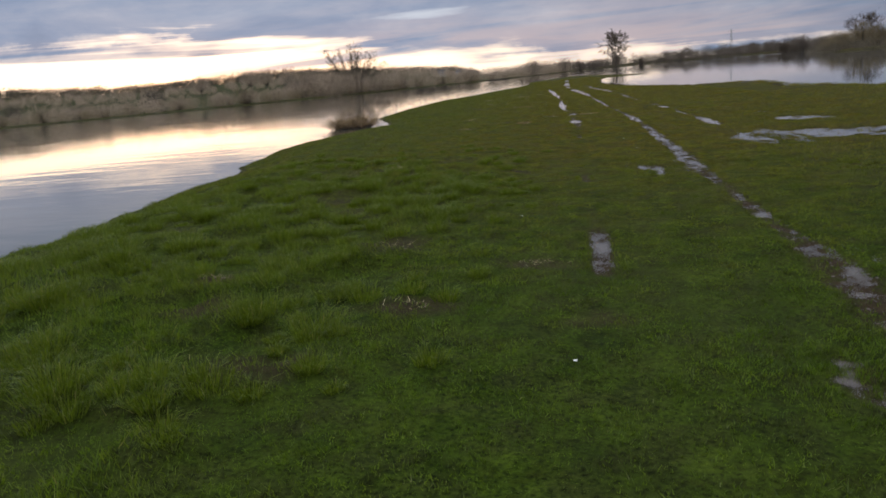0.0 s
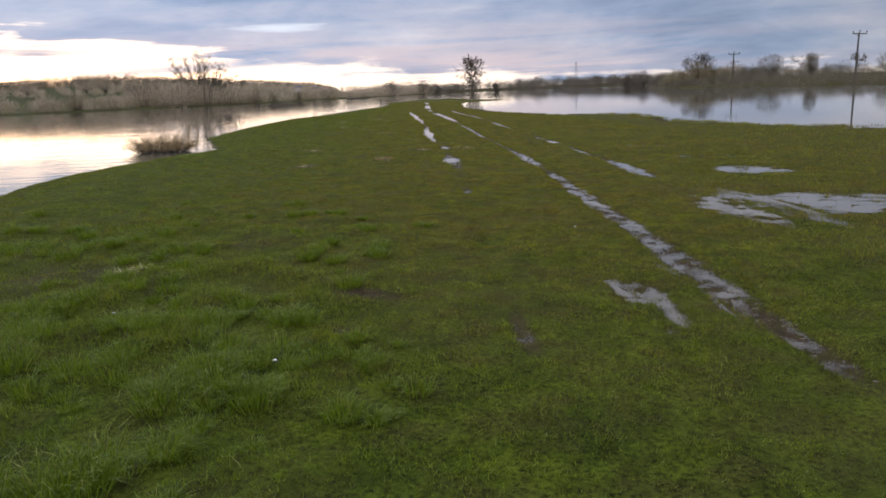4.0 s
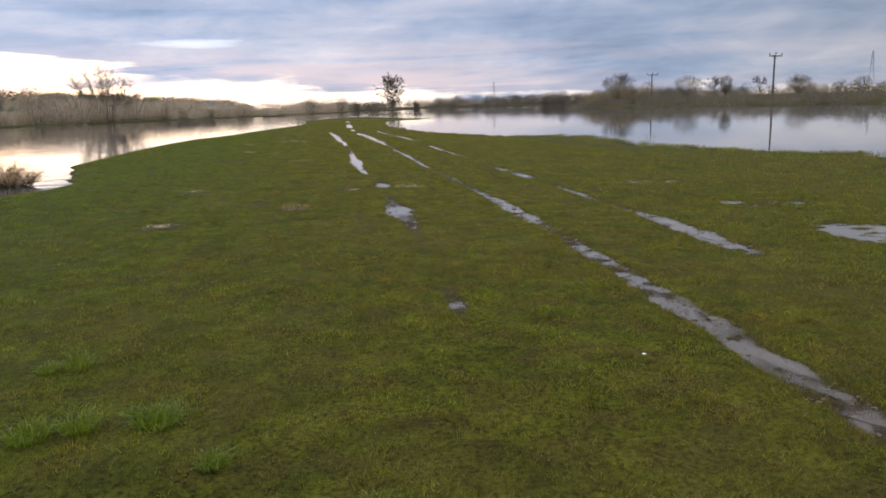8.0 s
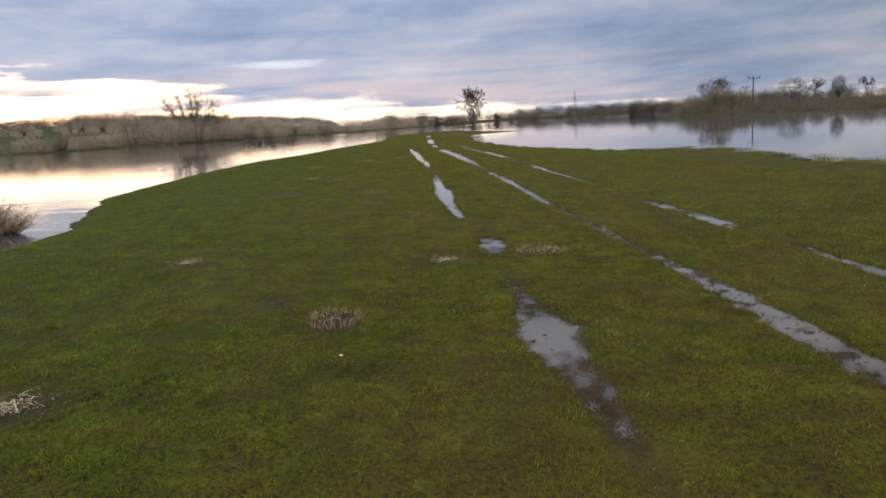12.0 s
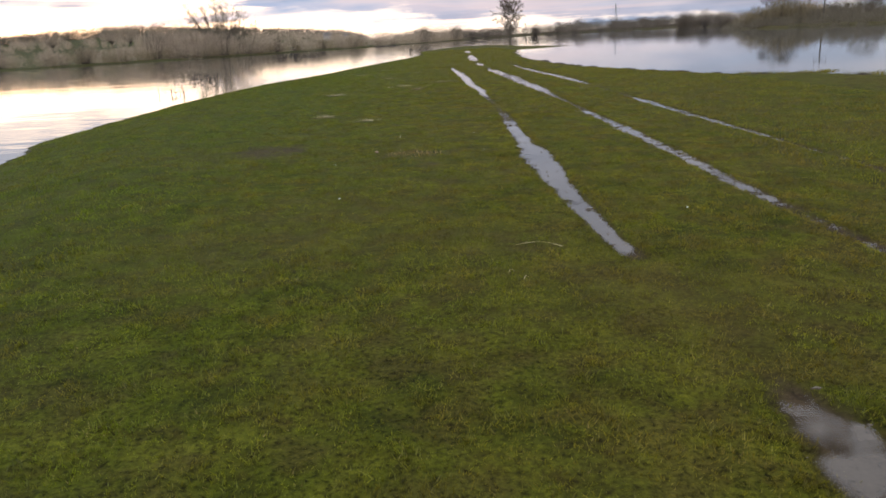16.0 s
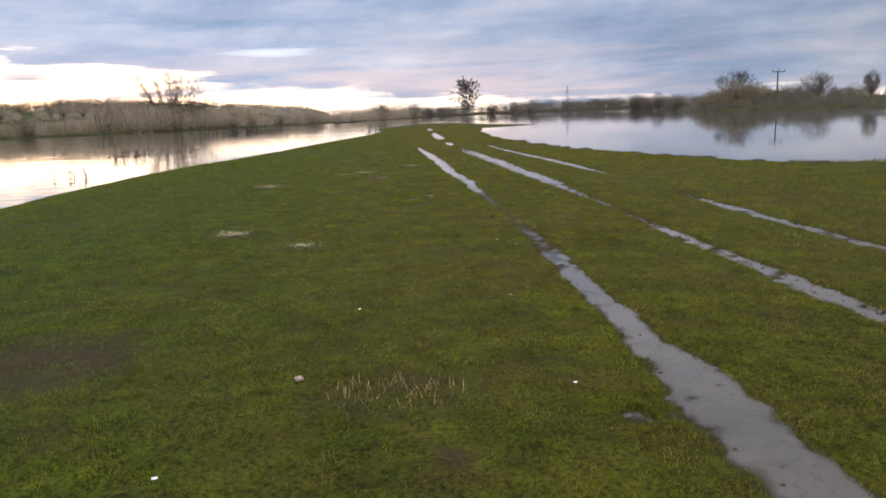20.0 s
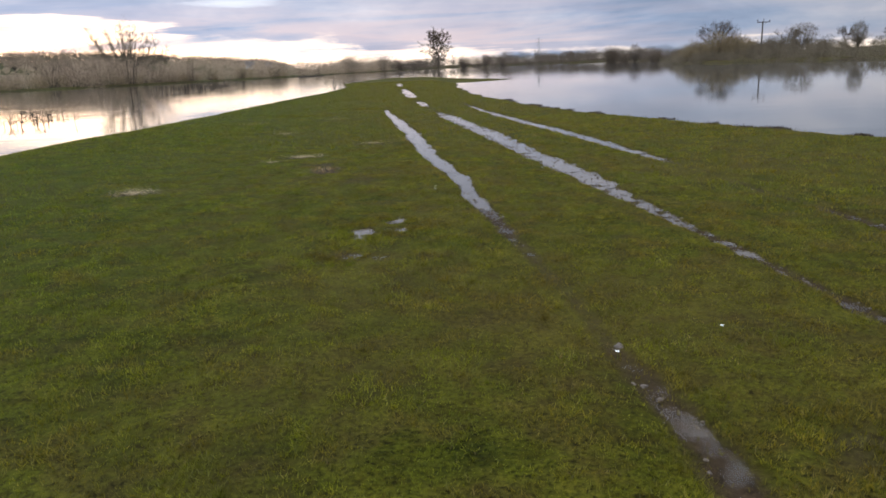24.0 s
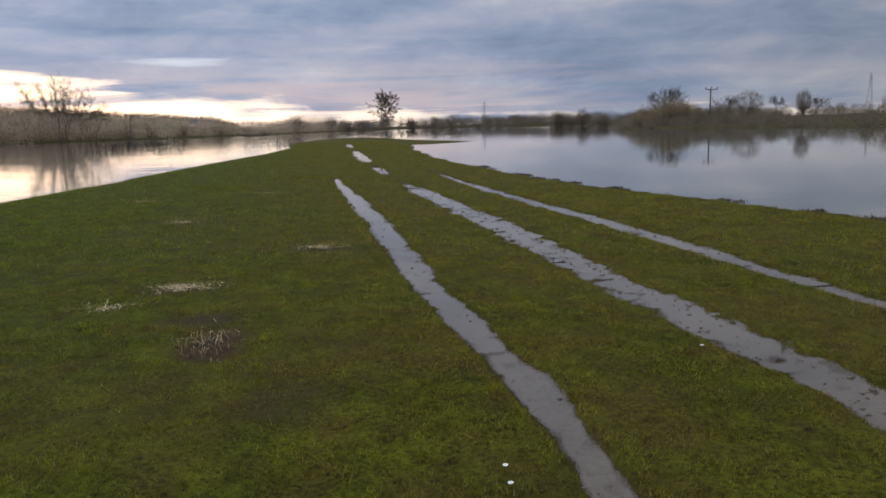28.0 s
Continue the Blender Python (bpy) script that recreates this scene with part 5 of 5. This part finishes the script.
def pylon(at, h, turn):
    z = float(land(np.array([at[0]]), np.array([at[1]]), False)[0][0])
    ob = empty("pylon", pose(at[0], at[1], z - 0.3, 0, 0, turn), "grey steel lattice pylon far beyond the fields", "pylon", "lattice pylons")
    w = lambda q: h * (0.085 * (1 - q) ** 1.4 + 0.012)
    levels = [0, 0.2, 0.36, 0.5, 0.61, 0.7, 0.78, 0.86, 0.93, 1.0]
    legs, lace = [], []
    for a, b in zip(levels, levels[1:]):
        ca = [(sx * w(a), sy * w(a), a * h) for sx, sy in ((-1, -1), (1, -1), (1, 1), (-1, 1))]
        cb = [(sx * w(b), sy * w(b), b * h) for sx, sy in ((-1, -1), (1, -1), (1, 1), (-1, 1))]
        for k in range(4):
            legs.append((*ca[k], *cb[k], 0.16, 0.14))
            n = (k + 1) % 4
            lace += [(*ca[k], *cb[n], 0.08, 0.08), (*ca[n], *cb[k], 0.08, 0.08), (*cb[k], *cb[n], 0.08, 0.08)]
    v, f = tubes(legs, 4)
    part("leg_frame", mesh_from("leg_frame", v, f, STEEL), ob)
    v, f = tubes(lace, 3)
    part("lattice", mesh_from("lattice", v, f, STEEL), ob)
    for q, l in ((0.66, 0.13), (0.79, 0.16), (0.91, 0.12)):
        for s in (-1, 1):
            arm = []
            tip = (s * l * h, 0, q * h + 0.01 * h)
            for sy in (-1, 1):
                arm += [(s * w(q), sy * w(q), q * h, *tip, 0.13, 0.08), (s * w(q), sy * w(q), q * h + 0.045 * h, *tip, 0.10, 0.07)]
            arm.append((*tip, tip[0], 0, tip[2] - 0.06 * h, 0.12, 0.12))
            v, f = tubes(arm, 3)
            part("crossarm", mesh_from("crossarm", v, f, STEEL), ob)


def cottage(at, size, turn):
    x, y = at
    z = float(land(np.array([x]), np.array([y]), False)[0][0])
    a, b, h = size
    ob = empty("cottage", pose(x, y, z - 0.2, 0, 0, turn), "small white rendered cottage with a slate roof under the ridge", "house", "cottages under the ridge")

    def box(cx, cy, cz, sx, sy, sz, mat, name, parent):
        bm = bmesh.new()
        bmesh.ops.create_cube(bm, size=1, matrix=Matrix.LocRotScale((cx, cy, cz), None, (sx, sy, sz)))
        me = bpy.data.meshes.new(name)
        bm.to_mesh(me)
        bm.free()
        me.materials.append(mat)
        return part(name, me, parent)
    box(0, 0, h / 2, a, b, h, RENDERED, "wall", ob)
    r = h * 0.75
    v = [(-a / 2 - 0.3, -b / 2 - 0.4, h - 0.1), (a / 2 + 0.3, -b / 2 - 0.4, h - 0.1), (a / 2 + 0.3, b / 2 + 0.4, h - 0.1), (-a / 2 - 0.3, b / 2 + 0.4, h - 0.1), (-a / 2 - 0.3, 0, h + r), (a / 2 + 0.3, 0, h + r)]
    me = bpy.data.meshes.new("roof")
    me.from_pydata(v, [], [(0, 1, 5, 4), (2, 3, 4, 5), (0, 4, 3), (1, 2, 5), (0, 3, 2, 1)])
    me.materials.append(SLATE)
    roof = part("roof", me, ob)
    box(a * 0.35, 0, h + r + 0.1, 0.9, 0.9, 1.8, SLATE, "chimney", roof)
    for k in (-0.3, 0.0, 0.3):
        for q in (0.28, 0.72):
            if k == 0.0 and q < 0.5:
                box(0, -b / 2 - 0.01, 1.05, 1.0, 0.08, 2.1, GLASS, "door", ob)
            else:
                box(k * a, -b / 2 - 0.01, q * h, 1.2, 0.08, 1.1, GLASS, "window", ob)


def build_lines():
    wooden_pole((57.3, 116.0), 7.3, 24, "tall weathered wooden power pole with one crossarm")
    wooden_pole((57.2, 166.3), 6.75, 20, "weathered wooden power pole beside the willow bushes")
    wooden_pole((84, 240), 6.6, 18, "distant wooden power pole behind the bushes")
    pylon((214, 1472), 45, 12)
    pylon((592, 850), 48, 40)
    cottage((-168, 690), (7.5, 5, 3.8), 16)
    cottage((-152, 694), (5, 4.5, 3.4), 8)


# ---- small things on and by the meadow ----
def ground_z(x, y):
    return float(surface(np.array([float(x)]), np.array([float(y)]))[0][0])


def straw_patch(x, y, a, b, n, seed, tall=0.0):
    """Flattened dead stalks, some standing."""
    rng, n = np.random.default_rng(seed), int(n * 2.4)
    ang, r = rng.uniform(0, 2 * math.pi, n), np.abs(rng.normal(0, 0.55, n)) + 0.05
    px, py = x + a * r * np.cos(ang), y + b * r * np.sin(ang)
    pz = surface(px, py)[0]
    t = rng.uniform(0, 2 * math.pi, n)
    rise = np.clip(rng.normal(0.16 + tall, 0.26, n), 0.0, 1.4)
    ln = rng.uniform(0.03, 0.085, n)
    d = np.stack([np.cos(t), np.sin(t), rise], 1)
    d /= np.linalg.norm(d, axis=1, keepdims=True)
    s = np.cross(d, [0, 0, 1.0])
    s /= np.linalg.norm(s, axis=1, keepdims=True)
    w = rng.uniform(0.0014, 0.0032, (n, 1)) / 2
    p = np.stack([px, py, pz + 0.014 + rng.uniform(0, 0.02, n)], 1)
    m, q = p + d * (ln * 0.55)[:, None], p + d * ln[:, None] - np.stack([0 * ln, 0 * ln, ln * 0.12], 1)
    v = np.stack([p - s * w, p + s * w, m - s * w, m + s * w, q - s * w * 0.5, q + s * w * 0.5], 1).reshape(-1, 3)
    k = np.arange(n)[:, None] * 6
    f = np.concatenate([np.concatenate([k, k + 1, k + 3, k + 2], 1), np.concatenate([k + 2, k + 3, k + 5, k + 4], 1)])
    v -= (x, y, 0)
    ob = new("straw_patch", mesh_from("straw_patch", v, f, STRAW))
    ob.location = (x, y, 0)
    tagged(ob, "patch of bleached dead straw standing in the turf" if tall > 0.2 else "flattened bleached straw round bare wet earth", "straw", "straw patches in the meadow", "stuff")


def stubble(x, y, a, b, n, seed, rim, label):
    """Upright cut stalks, along the rim of a bare patch or all over it."""
    rng = np.random.default_rng(seed)
    ang = rng.uniform(0, 2 * math.pi, n)
    r = rng.normal(0.95, 0.10, n) if rim else np.sqrt(rng.uniform(0.02, 1, n))
    px, py = x + a * r * np.cos(ang), y + b * r * np.sin(ang)
    pz = surface(px, py)[0]
    h = rng.uniform(0.02, 0.062, n)
    lean = rng.normal(size=(n, 2)) * 0.45 * h[:, None]
    w = rng.uniform(0.0011, 0.0022, n)
    segs = np.stack([px - x, py - y, pz - 0.01, px - x + lean[:, 0], py - y + lean[:, 1], pz + h, w, w * 0.7], 1)
    v, f = tubes(segs, 4)
    ob = new("stubble", mesh_from("stubble", v, f, STUBBLE))
    ob.location = (x, y, 0)
    tagged(ob, label, "stubble", "stubble patches in the meadow", "stuff")


def straw_stalk(x, y, ln, turn, bend):
    z = ground_z(x, y) + 0.035
    pts = [(ln * (k / 6 - 0.5), bend * math.sin(math.pi * k / 6), 0.018 * math.sin(math.pi * k / 6)) for k in range(7)]
    v, f = tubes([(*p, *q, 0.0014, 0.0011) for p, q in zip(pts, pts[1:])], 5)
    ob = new("straw_stalk", mesh_from("straw_stalk", v, f, STRAW, True))
    ob.matrix_world = pose(x, y, z, 0, 0, turn)
    tagged(ob, "single pale dead stalk lying on the grass", "stalk", "loose straw stalks")


def dead_bush(at, long, wide, tall, n, seed, name, label, mat, category):
    rng = np.random.default_rng(seed)
    z = max(ground_z(*at), WATER - 0.05)
    ob = empty(name, pose(at[0], at[1], z), label, category)
    segs, c, out = [], [], []
    for k in range(n):
        a, r = rng.uniform(0, 2 * math.pi), math.sqrt(rng.uniform())
        p = np.array([math.cos(a) * r * long * 0.36, math.sin(a) * r * wide * 0.36, 0])
        d = np.array([math.cos(a) * r * 1.0 + rng.normal() * 0.5, math.sin(a) * r * 1.0 + rng.normal() * 0.5, 0.9])
        h = tall * rng.uniform(0.4, 1.0) * (1.05 - 0.45 * r)
        q = p
        for s in range(3):
            nx = q + d / np.linalg.norm(d) * h / 3
            segs.append((*q, *nx, 0.007 * (1 - s * 0.28), 0.007 * (0.72 - s * 0.28) + 0.001))
            d = d + rng.normal(size=3) * 0.25 + (0, 0, -0.15 * s)
            q = nx
            for _ in range(4):
                c.append(q + rng.normal(size=3) * 0.02)
                out.append(d)
    v, f = tubes(segs, 3)
    part("trunk", mesh_from("trunk", v, f, BARK), ob)
    v, f = slivers(rng, np.array(c), 0.13 * tall / 0.6, 0.006, 0.2, np.array(out) * 0.6)
    part("crown", mesh_from("crown", v, f, mat), ob)


def reeds(at, long, wide, tall, n, seed, turn=0.0):
    rng = np.random.default_rng(seed)
    k0 = 1.4 if at[1] > 100 else 1.0
    px, py = rng.normal(size=n) * long / 3.2, rng.normal(size=n) * wide / 3.2
    h = tall * rng.uniform(0.3, 1.0, n)
    segs = []
    for x, y, t in zip(px, py, h):
        l = rng.normal(size=2) * 0.22 * t
        segs += [(x, y, -0.25, x + l[0] * 0.5, y + l[1] * 0.5, t * 0.6, 0.014 * k0, 0.011 * k0), (x + l[0] * 0.5, y + l[1] * 0.5, t * 0.6, x + l[0] * 1.3, y + l[1] * 1.3, t, 0.011 * k0, 0.004 * k0)]
        for _ in range(rng.integers(1, 5)):
            k, q = rng.normal(size=2) * 0.34 * t, rng.uniform(0.3, 0.6)
            segs.append((x + l[0] * q * 0.8, y + l[1] * q * 0.8, t * q, x + l[0] * q * 0.8 + k[0], y + l[1] * q * 0.8 + k[1], t * rng.uniform(0.6, 1.0), 0.008 * k0, 0.003 * k0))
    v, f = tubes(segs, 4)
    ob = new("flooded_stems", mesh_from("flooded_stems", v, f, BARK))
    ob.matrix_world = pose(at[0], at[1], WATER, 0, 0, turn)
    tagged(ob, "dark dead stems standing out of the river", "dead stems", "stems in the flooded river", "stuff")


def drift_log(at, ln, turn):
    rng = np.random.default_rng(9)
    segs, p = [], np.array([-ln / 2, 0, 0.05])
    for k in range(6):
        q = p + np.array([ln / 6, rng.normal() * 0.12, rng.normal() * 0.03])
        segs.append((*p, *q, 0.26 - 0.02 * k, 0.24 - 0.02 * k))
        p = q
    segs += [(-ln / 5, 0, 0.1, -ln / 4, 0.5, 0.9, 0.09, 0.03), (ln / 6, 0, 0.1, ln / 4, -0.3, 0.7, 0.08, 0.03)]
    v, f = tubes(segs, 8)
    ob = new("drift_log", mesh_from("drift_log", v, f, BARK, True))
    ob.matrix_world = pose(at[0], at[1], WATER, 0, 0, turn)
    tagged(ob, "dark fallen trunk stranded in the river shallows", "log")


def flowers(spots):
    rng = np.random.default_rng(5)
    first = None
    for x, y in spots:
        m = pose(x, y, ground_z(x, y), 0, 0, rng.uniform(0, 360))
        if first is None:
            first = empty("daisy", m, "small white daisy in the short turf", "flower", "daisies in the turf")
            v, f = tubes([(0, 0, -0.005, 0.003, 0, 0.04, 0.0012, 0.001)], 4)
            part("stem", mesh_from("stem", v, f, LUSH), first)
            vs, fs = [(0.003, 0, 0.041)], []
            for k in range(8):
                a = k * math.pi / 4
                for s, r in ((-0.3, 0.011), (0.0, 0.0135), (0.3, 0.011)):
                    vs.append((0.003 + r * math.cos(a + s), r * math.sin(a + s), 0.044))
                b = 1 + 3 * k
                fs += [(0, b, b + 1), (0, b + 1, b + 2)]
            part("petals", mesh_from("petals", vs, fs, PETAL), first)
        else:
            copy_thing(first, m)


def pebble(at, size, seed):
    bm = bmesh.new()
    bmesh.ops.create_icosphere(bm, subdivisions=3, radius=1)
    for v in bm.verts:
        n = noise.noise(v.co * 1.3 + Vector((seed, 0, 0)))
        v.co = Vector((v.co.x * size[0], v.co.y * size[1], v.co.z * size[2])) * (1 + 0.25 * n)
    me = bpy.data.meshes.new("stone")
    bm.to_mesh(me)
    bm.free()
    me.polygons.foreach_set("use_smooth", [True] * len(me.polygons))
    me.materials.append(STONE)
    ob = new("stone", me)
    ob.matrix_world = pose(at[0], at[1], ground_z(*at) + size[2] * 0.8, 8, 5, 30)
    tagged(ob, "small pinkish flint lying in the grass", "stone")


def drowned_turf():
    """Tufts and clods that stand out of the water along the shore."""
    rng = np.random.default_rng(8)
    ring = np.array(SHORE[40:52] , float)
    step = np.r_[0, np.cumsum(np.linalg.norm(np.diff(ring, axis=0), axis=1))]
    vs = []
    for k in range(190):
        s = rng.uniform(0, step[-1])
        x, y = np.interp(s, step, ring[:, 0]) + rng.normal() * 0.35 + 0.15, np.interp(s, step, ring[:, 1]) + rng.normal() * 0.35
        n = rng.integers(30, 120)
        r = rng.uniform(0.05, 0.20)
        px, py = x + rng.normal(size=n) * r * 1.5, y + rng.normal(size=n) * r * 0.7
        vs.append(blades(rng, px, py, np.full(n, WATER - 0.01), rng.uniform(0.05, 0.11), 0.014, 0.8)[0])
    v = np.concatenate(vs)
    tagged(new("drowned_turf", mesh_from("drowned_turf", v, np.arange(len(v)).reshape(-1, 3), GRASS)), "dark tufts of turf standing in the shallows", "turf", kind="stuff")


build_far()
build_lines()
for row in ((-2.82, 21.73, 0.2, 0.26, 20, 1), (-0.95, 24.35, 0.34, 0.22, 60, 2), (-0.66, 5.30, 0.22, 0.10, 14, 3), (-3.09, 4.66, 0.20, 0.16, 14, 4), (-1.40, 4.21, 0.24, 0.16, 7, 5), (-4.33, 20.1, 0.2, 0.18, 80, 6),
            (-5.0, 24.2, 0.25, 0.2, 90, 7), (-2.05, 23.9, 0.2, 0.16, 70, 8), (-6.5, 37.05, 0.28, 0.2, 230, 9), (-5.46, 36.2, 0.25, 0.15, 120, 10), (-7.72, 43.2, 0.3, 0.22, 240, 11), (-6.2, 46.7, 0.36, 0.2, 260, 12),
            (-5.55, 45.0, 0.22, 0.36, 26, 13), (-6.6, 46.0, 0.2, 0.15, 70, 14), (-5.1, 48.8, 0.34, 0.2, 130, 15), (-7.46, 51.5, 0.34, 0.25, 130, 16), (-6.9, 56.5, 0.5, 0.3, 120, 17), (-9.2, 55, 0.5, 0.3, 110, 18), (-2.05, 5.95, 0.22, 0.26, 12, 19)):
    straw_patch(*row)
stubble(-4.0, 31.95, 0.36, 0.22, 110, 20, False, "thin tan stalks standing in the turf")
stubble(-2.82, 21.73, 0.19, 0.24, 170, 23, True, "ring of pale stubs round an oval of bare mud")
stubble(-0.95, 24.35, 0.32, 0.2, 90, 24, True, "short tan stubs at the edge of a mud patch")
stubble(-5.55, 45.0, 0.2, 0.34, 60, 25, False, "thin tan stalks over churned mud")
straw_patch(-3.6, 11.1, 0.2, 0.16, 40, 22, 0.2)
for row in ((-2.55, 27.52, 0.34, -12, 0.035), (-2.75, 26.95, 0.05, 40, 0.004), (-2.66, 26.82, 0.06, 60, 0.006)):
    straw_stalk(*row)
dead_bush((-11.6, 29.7), 2.5, 1.1, 1.05, 460, 71, "bramble_bush", "leafless brown bramble bush on a drowned islet", STUBBLE, "bush")
for k, row in enumerate((((-20.2, 63), 2.4, 0.8, 0.45, 18), ((-23.4, 69.5), 3.0, 1.0, 0.5, 40), ((-31, 119), 9.0, 1.8, 1.0, 120), ((-36, 138), 6.0, 1.4, 0.7, 50), ((-43, 167), 9.0, 2.0, 0.9, 70), ((-14.6, 121), 3.0, 1.0, 0.8, 22), ((-16.8, 52), 1.6, 0.6, 0.4, 8))):
    reeds(*row, 80 + k)
drift_log((-42, 262), 8, 15)
flowers([(-0.25, 3.33), (0.31, 12.96)] + [(-0.99, 7.03), (-1.87, 9.2), (-3.23, 10.07), (0.11, 14.76), (-2.59, 20.74), (-1.26, 28.58), (-4.37, 29.11), (-3.08, 31.97), (-3.28, 33.81), (-3.26, 36.26), (-4.86, 31.03), (-4.4, 33.4), (-2.27, 37.95), (-3.07, 35.93), (-2.93, 37.66), (-3.84, 42.93), (-2.26, 44.45), (-3.85, 42.79)]
)
pebble((-4.55, 32.13), (0.026, 0.019, 0.015), 3)
drowned_turf()


def mud_clods():
    """Lumps of mud and torn turf in the wheel ruts."""
    rng = np.random.default_rng(12)
    t = (1 + 5 ** 0.5) / 2
    ico = np.array([(-1, t, 0), (1, t, 0), (-1, -t, 0), (1, -t, 0), (0, -1, t), (0, 1, t), (0, -1, -t), (0, 1, -t), (t, 0, -1), (t, 0, 1), (-t, 0, -1), (-t, 0, 1)]) / 1.9
    tri = np.array([(0, 11, 5), (0, 5, 1), (0, 1, 7), (0, 7, 10), (0, 10, 11), (1, 5, 9), (5, 11, 4), (11, 10, 2), (10, 7, 6), (7, 1, 8), (3, 9, 4), (3, 4, 2), (3, 2, 6), (3, 6, 8), (3, 8, 9), (4, 9, 5), (2, 4, 11), (6, 2, 10), (8, 6, 7), (9, 8, 1)])
    vs, fs, k = [], [], 0
    for line, wide in ((R1, W1), (R2, W2), (R3, W3)):
        for _ in range(1500 if line is R2 else 620):
            y = rng.uniform(3, 60)
            w, d = along(wide, y), along(wide, y, 2)
            if d < 0.015:
                continue
            x = along(line, y) + w * rng.choice([-1, 1]) * (1.1 - rng.uniform() ** (0.8 if line is R2 else 1.6))
            r = rng.uniform(0.004, 0.014) * (1.8 if rng.uniform() < 0.08 else 1)
            v = ico * rng.uniform(0.6, 1.3, (12, 1)) * (r * rng.uniform(0.8, 1.8), r * rng.uniform(0.8, 1.8), r * 0.8)
            z = SLOPE_X * along(line, y) + SLOPE_Y * y - 0.020
            vs.append(v + (x, y, z))
            fs.append(tri + k)
            k += 12
    tagged(new("mud_clods", mesh_from("mud_clods", np.concatenate(vs), np.concatenate(fs), SODDEN)), "dark clods of mud and turf in the ruts", "mud", kind="stuff")



def shore_clods():
    """Dark lumps of turf along the water's edge on the flooded side."""
    rng = np.random.default_rng(15)
    y = rng.uniform(24, 70, 60000)
    x = np.interp(y, [24, 30, 35, 43, 46, 50, 60, 70], [14, 10.1, 7.9, 7.4, 5.9, 3.2, 0.3, -1.0]) + rng.uniform(-1.4, 1.4, 60000)
    d = land(x, y)[1]
    k = np.flatnonzero((np.abs(d + 0.08) < 0.10) & (wave(x, y, 1.6, 50, 2) > 0.34))[:300]
    vs = []
    for i in k:
        n = rng.integers(18, 45)
        r = rng.uniform(0.03, 0.10)
        vs.append(blades(rng, x[i] + rng.normal(size=n) * r, y[i] + rng.normal(size=n) * r * 0.7, np.full(n, WATER - 0.01), rng.uniform(0.03, 0.07), 0.03, 0.7)[0])
    v = np.concatenate(vs)
    tagged(new("shore_clods", mesh_from("shore_clods", v, np.arange(len(v)).reshape(-1, 3), SODDEN)), "dark lumps of sodden turf along the flooded edge", "turf", kind="stuff")


mud_clods()
shore_clods()
